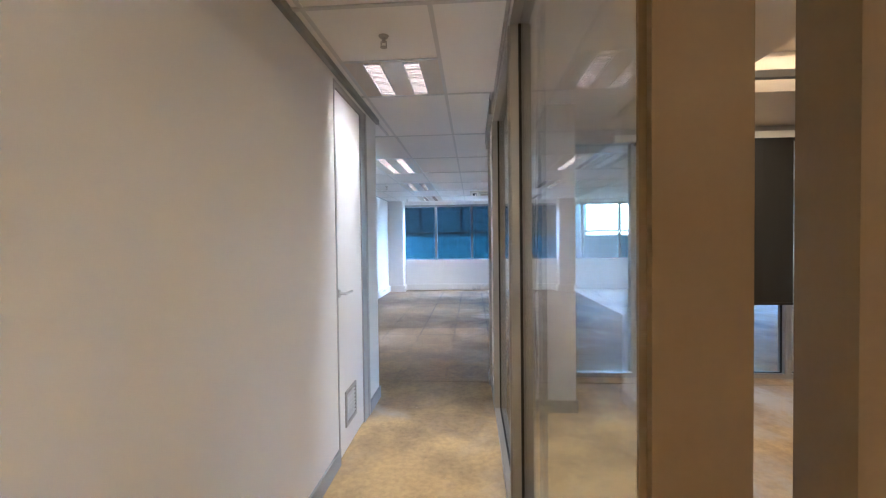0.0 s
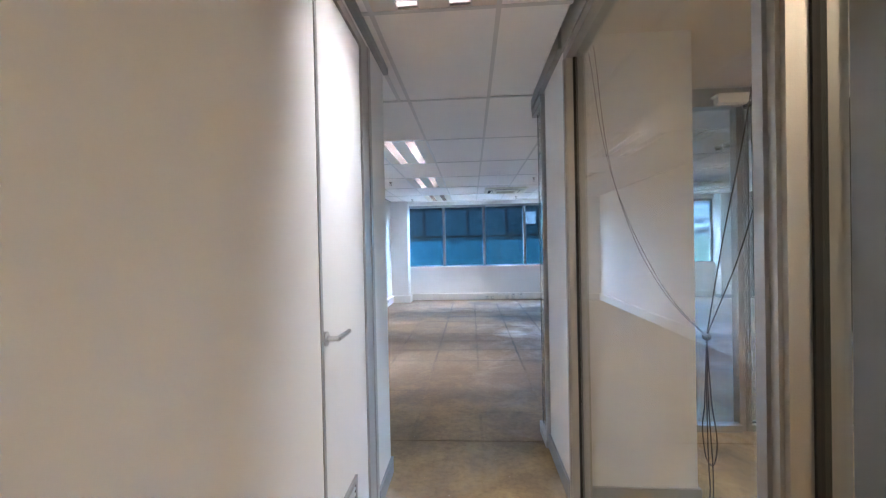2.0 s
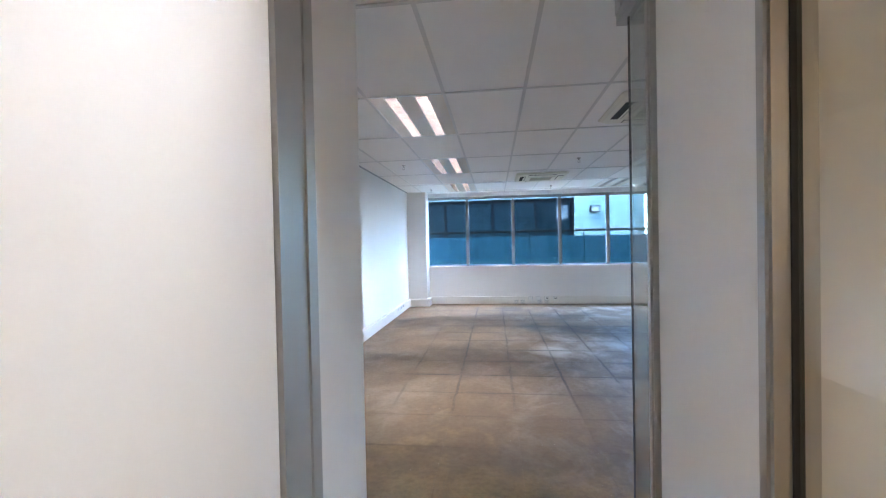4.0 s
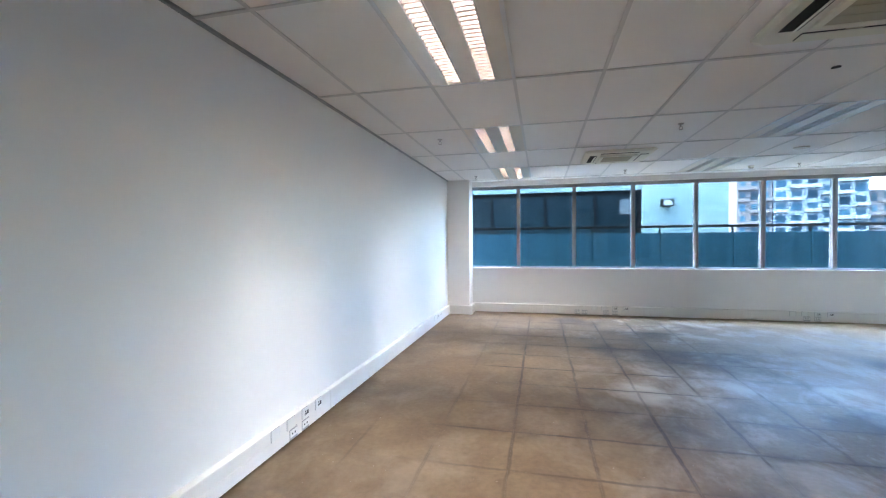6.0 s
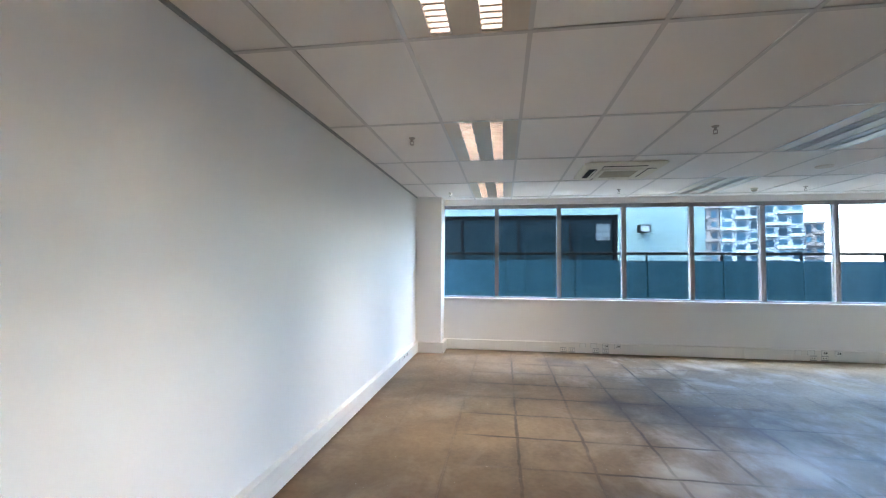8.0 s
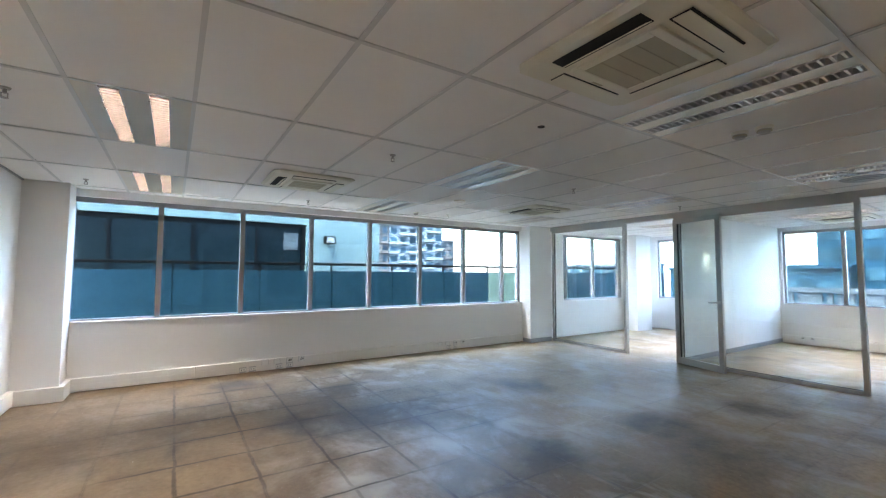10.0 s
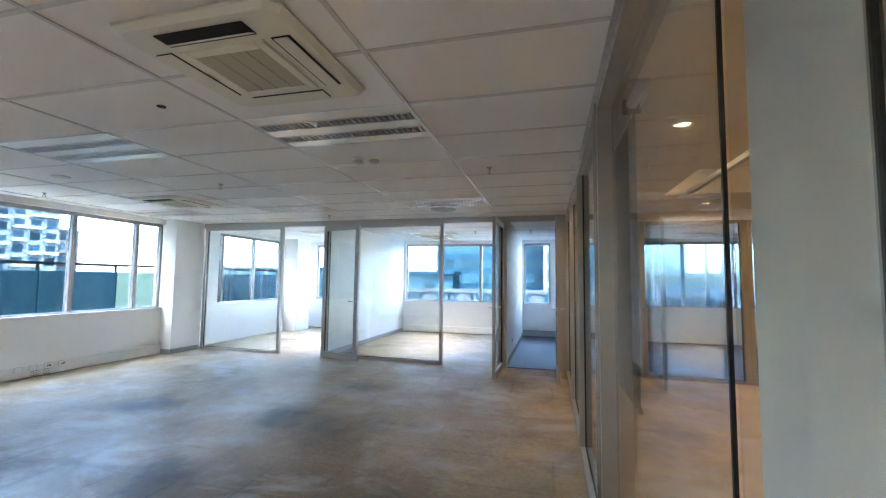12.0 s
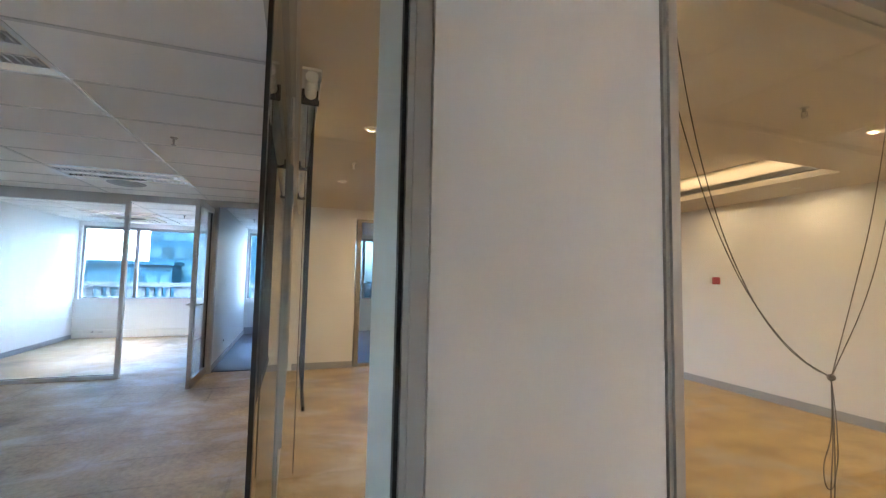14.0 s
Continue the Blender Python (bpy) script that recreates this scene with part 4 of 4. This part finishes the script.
# call point and plates on the meeting room wall
cp = thing("fire_call_point", "small red fire call point on the white wall", "call point", (3.575, -1.25, 1.47))
part("case", boxes((-0.05, 0.0, -0.05, 0.05, 0.03, 0.05), bevel=0.006), M_RED, cp)
part("cover", boxes((-0.034, 0.03, -0.03, 0.034, 0.034, 0.03)), M_RED, cp)
for nm, x, z in (("switch_plate", 3.74, 1.47), ("switch_plate", 3.41, 1.47), ("wall_plate", 2.85, 0.71)):
    sw = thing(nm, "white plastic wall plate", "wall plate", (x, -1.25, z))
    part("plate", boxes((-0.055, 0, -0.04, 0.055, 0.008, 0.04), bevel=0.003), M_PLASTIC, sw)
    part("rocker", boxes((-0.015, 0.008, -0.022, 0.015, 0.012, 0.022)), M_PLASTIC, sw)
for y, z in ((5.4195, 1.25), (5.4195, 0.30)):
    sw = thing("light_switch", "white wall switch inside the narrow office", "switch", (7.4, y, z))
    part("plate", boxes((-0.04, -0.008, -0.06, 0.04, 0, 0.06), bevel=0.003), M_PLASTIC, sw)
    part("rocker", boxes((-0.012, -0.013, -0.02, 0.012, -0.008, 0.02)), M_BLACK if z < 1 else M_PLASTIC, sw)

# ---- outside ----
solid("ground", boxes((-3000, -3000, -41, 3000, 3000, -40)), M_GROUND, "city ground far below", "ground")
solid("terrace", boxes((LEFT - 8, 12.02, -0.35, 14, 17.2, -0.12)), M_TERRACE, "grey terrace paving outside the window", "terrace")


def balustrade():
    t = thing("balustrade", "frosted blue glass terrace balustrade with dark handrail", "balustrade", (0, 13.3, -0.12))
    x = -9.0
    while x < 13.0:
        w = 1.35
        pale = 5.3 < x + 0.4 < 6.4
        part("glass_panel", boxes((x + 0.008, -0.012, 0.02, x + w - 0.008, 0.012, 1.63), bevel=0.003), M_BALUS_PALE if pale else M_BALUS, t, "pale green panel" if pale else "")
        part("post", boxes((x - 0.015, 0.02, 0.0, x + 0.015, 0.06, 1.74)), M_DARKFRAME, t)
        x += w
    part("handrail", boxes((-9, 0.012, 1.74, 13, 0.075, 1.79), bevel=0.008), M_DARKFRAME, t, "dark metal handrail")


balustrade()


def facade():
    h = thing("neighbour_building", "pale rendered building with a dark glazed shopfront band", "building", (0, 17.3, 0))
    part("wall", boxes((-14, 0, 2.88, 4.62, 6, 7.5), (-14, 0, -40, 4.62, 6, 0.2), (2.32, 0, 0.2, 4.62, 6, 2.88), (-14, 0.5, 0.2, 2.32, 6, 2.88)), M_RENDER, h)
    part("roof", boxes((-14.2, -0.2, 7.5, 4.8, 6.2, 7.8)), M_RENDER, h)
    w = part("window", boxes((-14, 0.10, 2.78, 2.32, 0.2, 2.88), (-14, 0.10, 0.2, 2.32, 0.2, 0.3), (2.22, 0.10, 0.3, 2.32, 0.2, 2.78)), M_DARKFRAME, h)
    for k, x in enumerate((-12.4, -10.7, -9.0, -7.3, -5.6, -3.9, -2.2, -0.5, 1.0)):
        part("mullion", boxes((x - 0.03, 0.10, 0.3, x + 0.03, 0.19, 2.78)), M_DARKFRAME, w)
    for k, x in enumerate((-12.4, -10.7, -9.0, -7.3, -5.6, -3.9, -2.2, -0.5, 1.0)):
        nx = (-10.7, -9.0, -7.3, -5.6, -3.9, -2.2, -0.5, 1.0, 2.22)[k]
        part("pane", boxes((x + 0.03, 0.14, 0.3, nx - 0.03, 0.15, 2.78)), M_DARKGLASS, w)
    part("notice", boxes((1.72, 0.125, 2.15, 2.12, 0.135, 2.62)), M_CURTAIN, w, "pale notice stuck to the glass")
    for z in (1.2, 2.9):
        part("joint", boxes((2.32, -0.004, z + 0.6, 4.62, 0.004, z + 0.615)), M_CONC, h)


facade()
wl = thing("wall_lamp", "small dark bulkhead lamp on the pale facade", "lamp", (2.95, 17.3, 2.44))
part("bracket", boxes((-0.05, -0.10, -0.06, 0.05, 0, 0.06)), M_DARKFRAME, wl)
part("housing", boxes((-0.16, -0.30, -0.10, 0.16, -0.09, 0.12), bevel=0.02), M_DARKFRAME, wl)
part("lens", boxes((-0.11, -0.31, -0.07, 0.11, -0.295, 0.08)), M_APT, wl)


def block(name, label, x, y, w, d, z1, turn, wall, floors, bays, fh=3.0, glass_mat=None, balcony=0.0, win=0.6, z0=-40.0, steps=()):
    """A city building: shell, flat roof, a grid of recessed windows and balcony slabs on the face towards us."""
    h = thing(name, label, "building", (x, y, 0), "", "")
    h.matrix_world = pose(x, y, 0, 0, 0, turn)
    part("wall", boxes((-w / 2, 0, z0, w / 2, d, z1)), wall, h)
    part("roof", boxes((-w / 2 - 0.3, -0.3, z1, w / 2 + 0.3, d + 0.3, z1 + 0.5)), wall, h)
    for a, b, z in steps:
        part("upper_storey", boxes((a, 0.4, z1 + 0.5, b, d - 1, z)), wall, h)
    pw = w / bays
    me = mesh_of("pane", boxes((-pw * win / 2, -0.06, 0, pw * win / 2, 0.05, fh * 0.62)), glass_mat or M_TOWERGLASS)
    slab = mesh_of("balcony", boxes((-pw * 0.46, -balcony, -0.12, pw * 0.46, 0, 0.10), (-pw * 0.46, -balcony, 0.10, pw * 0.46, -balcony + 0.08, 0.75)), wall) if balcony else None
    for f in range(floors):
        z = z1 - fh * (f + 1) + 0.5
        for k in range(bays):
            cx = -w / 2 + pw * (k + 0.5)
            shared("window", me, h, (cx, 0, z + 0.35))
            if balcony and (k + f) % 3:
                shared("balcony", slab, h, (cx, 0, z))
    return h


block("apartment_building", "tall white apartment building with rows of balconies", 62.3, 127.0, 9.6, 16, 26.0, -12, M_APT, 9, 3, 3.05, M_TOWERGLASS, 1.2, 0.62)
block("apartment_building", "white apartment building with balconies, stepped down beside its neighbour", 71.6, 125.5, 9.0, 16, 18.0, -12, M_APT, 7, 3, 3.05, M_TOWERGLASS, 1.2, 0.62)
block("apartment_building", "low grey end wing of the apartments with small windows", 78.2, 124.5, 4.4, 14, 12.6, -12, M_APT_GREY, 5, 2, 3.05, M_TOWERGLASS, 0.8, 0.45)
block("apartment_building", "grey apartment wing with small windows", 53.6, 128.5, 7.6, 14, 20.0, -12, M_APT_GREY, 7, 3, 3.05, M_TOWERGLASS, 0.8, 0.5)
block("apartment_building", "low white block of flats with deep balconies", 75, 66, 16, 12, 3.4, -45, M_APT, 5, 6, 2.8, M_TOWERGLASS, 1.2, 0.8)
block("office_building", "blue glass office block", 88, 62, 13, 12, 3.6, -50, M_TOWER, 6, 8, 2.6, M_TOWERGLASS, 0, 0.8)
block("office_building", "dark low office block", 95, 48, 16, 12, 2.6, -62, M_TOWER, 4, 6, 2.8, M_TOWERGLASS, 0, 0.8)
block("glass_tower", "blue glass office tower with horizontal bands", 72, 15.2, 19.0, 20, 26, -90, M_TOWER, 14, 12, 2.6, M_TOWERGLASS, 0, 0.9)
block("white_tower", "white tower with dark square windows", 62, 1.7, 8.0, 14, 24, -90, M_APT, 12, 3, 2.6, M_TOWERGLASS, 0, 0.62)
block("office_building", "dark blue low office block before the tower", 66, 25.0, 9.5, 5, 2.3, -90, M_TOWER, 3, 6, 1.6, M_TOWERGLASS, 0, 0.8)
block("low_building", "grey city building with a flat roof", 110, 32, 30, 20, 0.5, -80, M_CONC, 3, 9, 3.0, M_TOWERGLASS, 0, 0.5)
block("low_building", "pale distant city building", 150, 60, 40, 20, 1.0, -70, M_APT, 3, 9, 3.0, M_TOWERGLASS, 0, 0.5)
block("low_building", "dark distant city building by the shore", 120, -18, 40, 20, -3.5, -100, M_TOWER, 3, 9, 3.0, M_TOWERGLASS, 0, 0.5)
par = thing("parapet_building", "grey building with a slotted roof parapet", "building", (44, 12, 0))
par.matrix_world = pose(44, 12, -0.72, 0, 0, -90)
part("wall", boxes((-14, 0, -40, 16, 12, -0.9)), M_PARAPET, par)
part("coping", boxes((-14, -0.2, 0.75, 16, 0.5, 1.15)), M_PARAPET, par)
slot = mesh_of("baluster", boxes((-0.16, 0, -0.9, 0.16, 0.35, 0.75)), M_PARAPET)
pier_me = mesh_of("parapet_pier", boxes((-0.5, -0.1, -0.9, 0.5, 0.45, 0.75)), M_PARAPET)
for k in range(46):
    shared("parapet_pier" if k % 6 == 0 else "baluster", pier_me if k % 6 == 0 else slot, par, (-13.6 + k * 0.65, 0, 0))
part("back", boxes((-14, 2.5, -0.9, 16, 3, 0.72)), M_TOWER, par)

# ---- floor pieces, last ----
tile = 0.515
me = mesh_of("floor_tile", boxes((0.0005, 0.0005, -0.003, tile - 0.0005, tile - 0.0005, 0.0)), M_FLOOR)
floor_ob = bpy.data.objects["floor"]
made = 0
for i in range(-3, 14):
    for j in range(-7, 9):
        x, y = -0.83 + i * tile, 7.26 + j * tile
        if x < LEFT or x + tile > PX or y < 3.66 or y + tile > NORTH + 0.1 or made >= 300:
            continue
        if x < -0.97 and y < 3.73:
            continue
        shared("floor_tile", me, floor_ob, (x, y, 0))
        made += 1
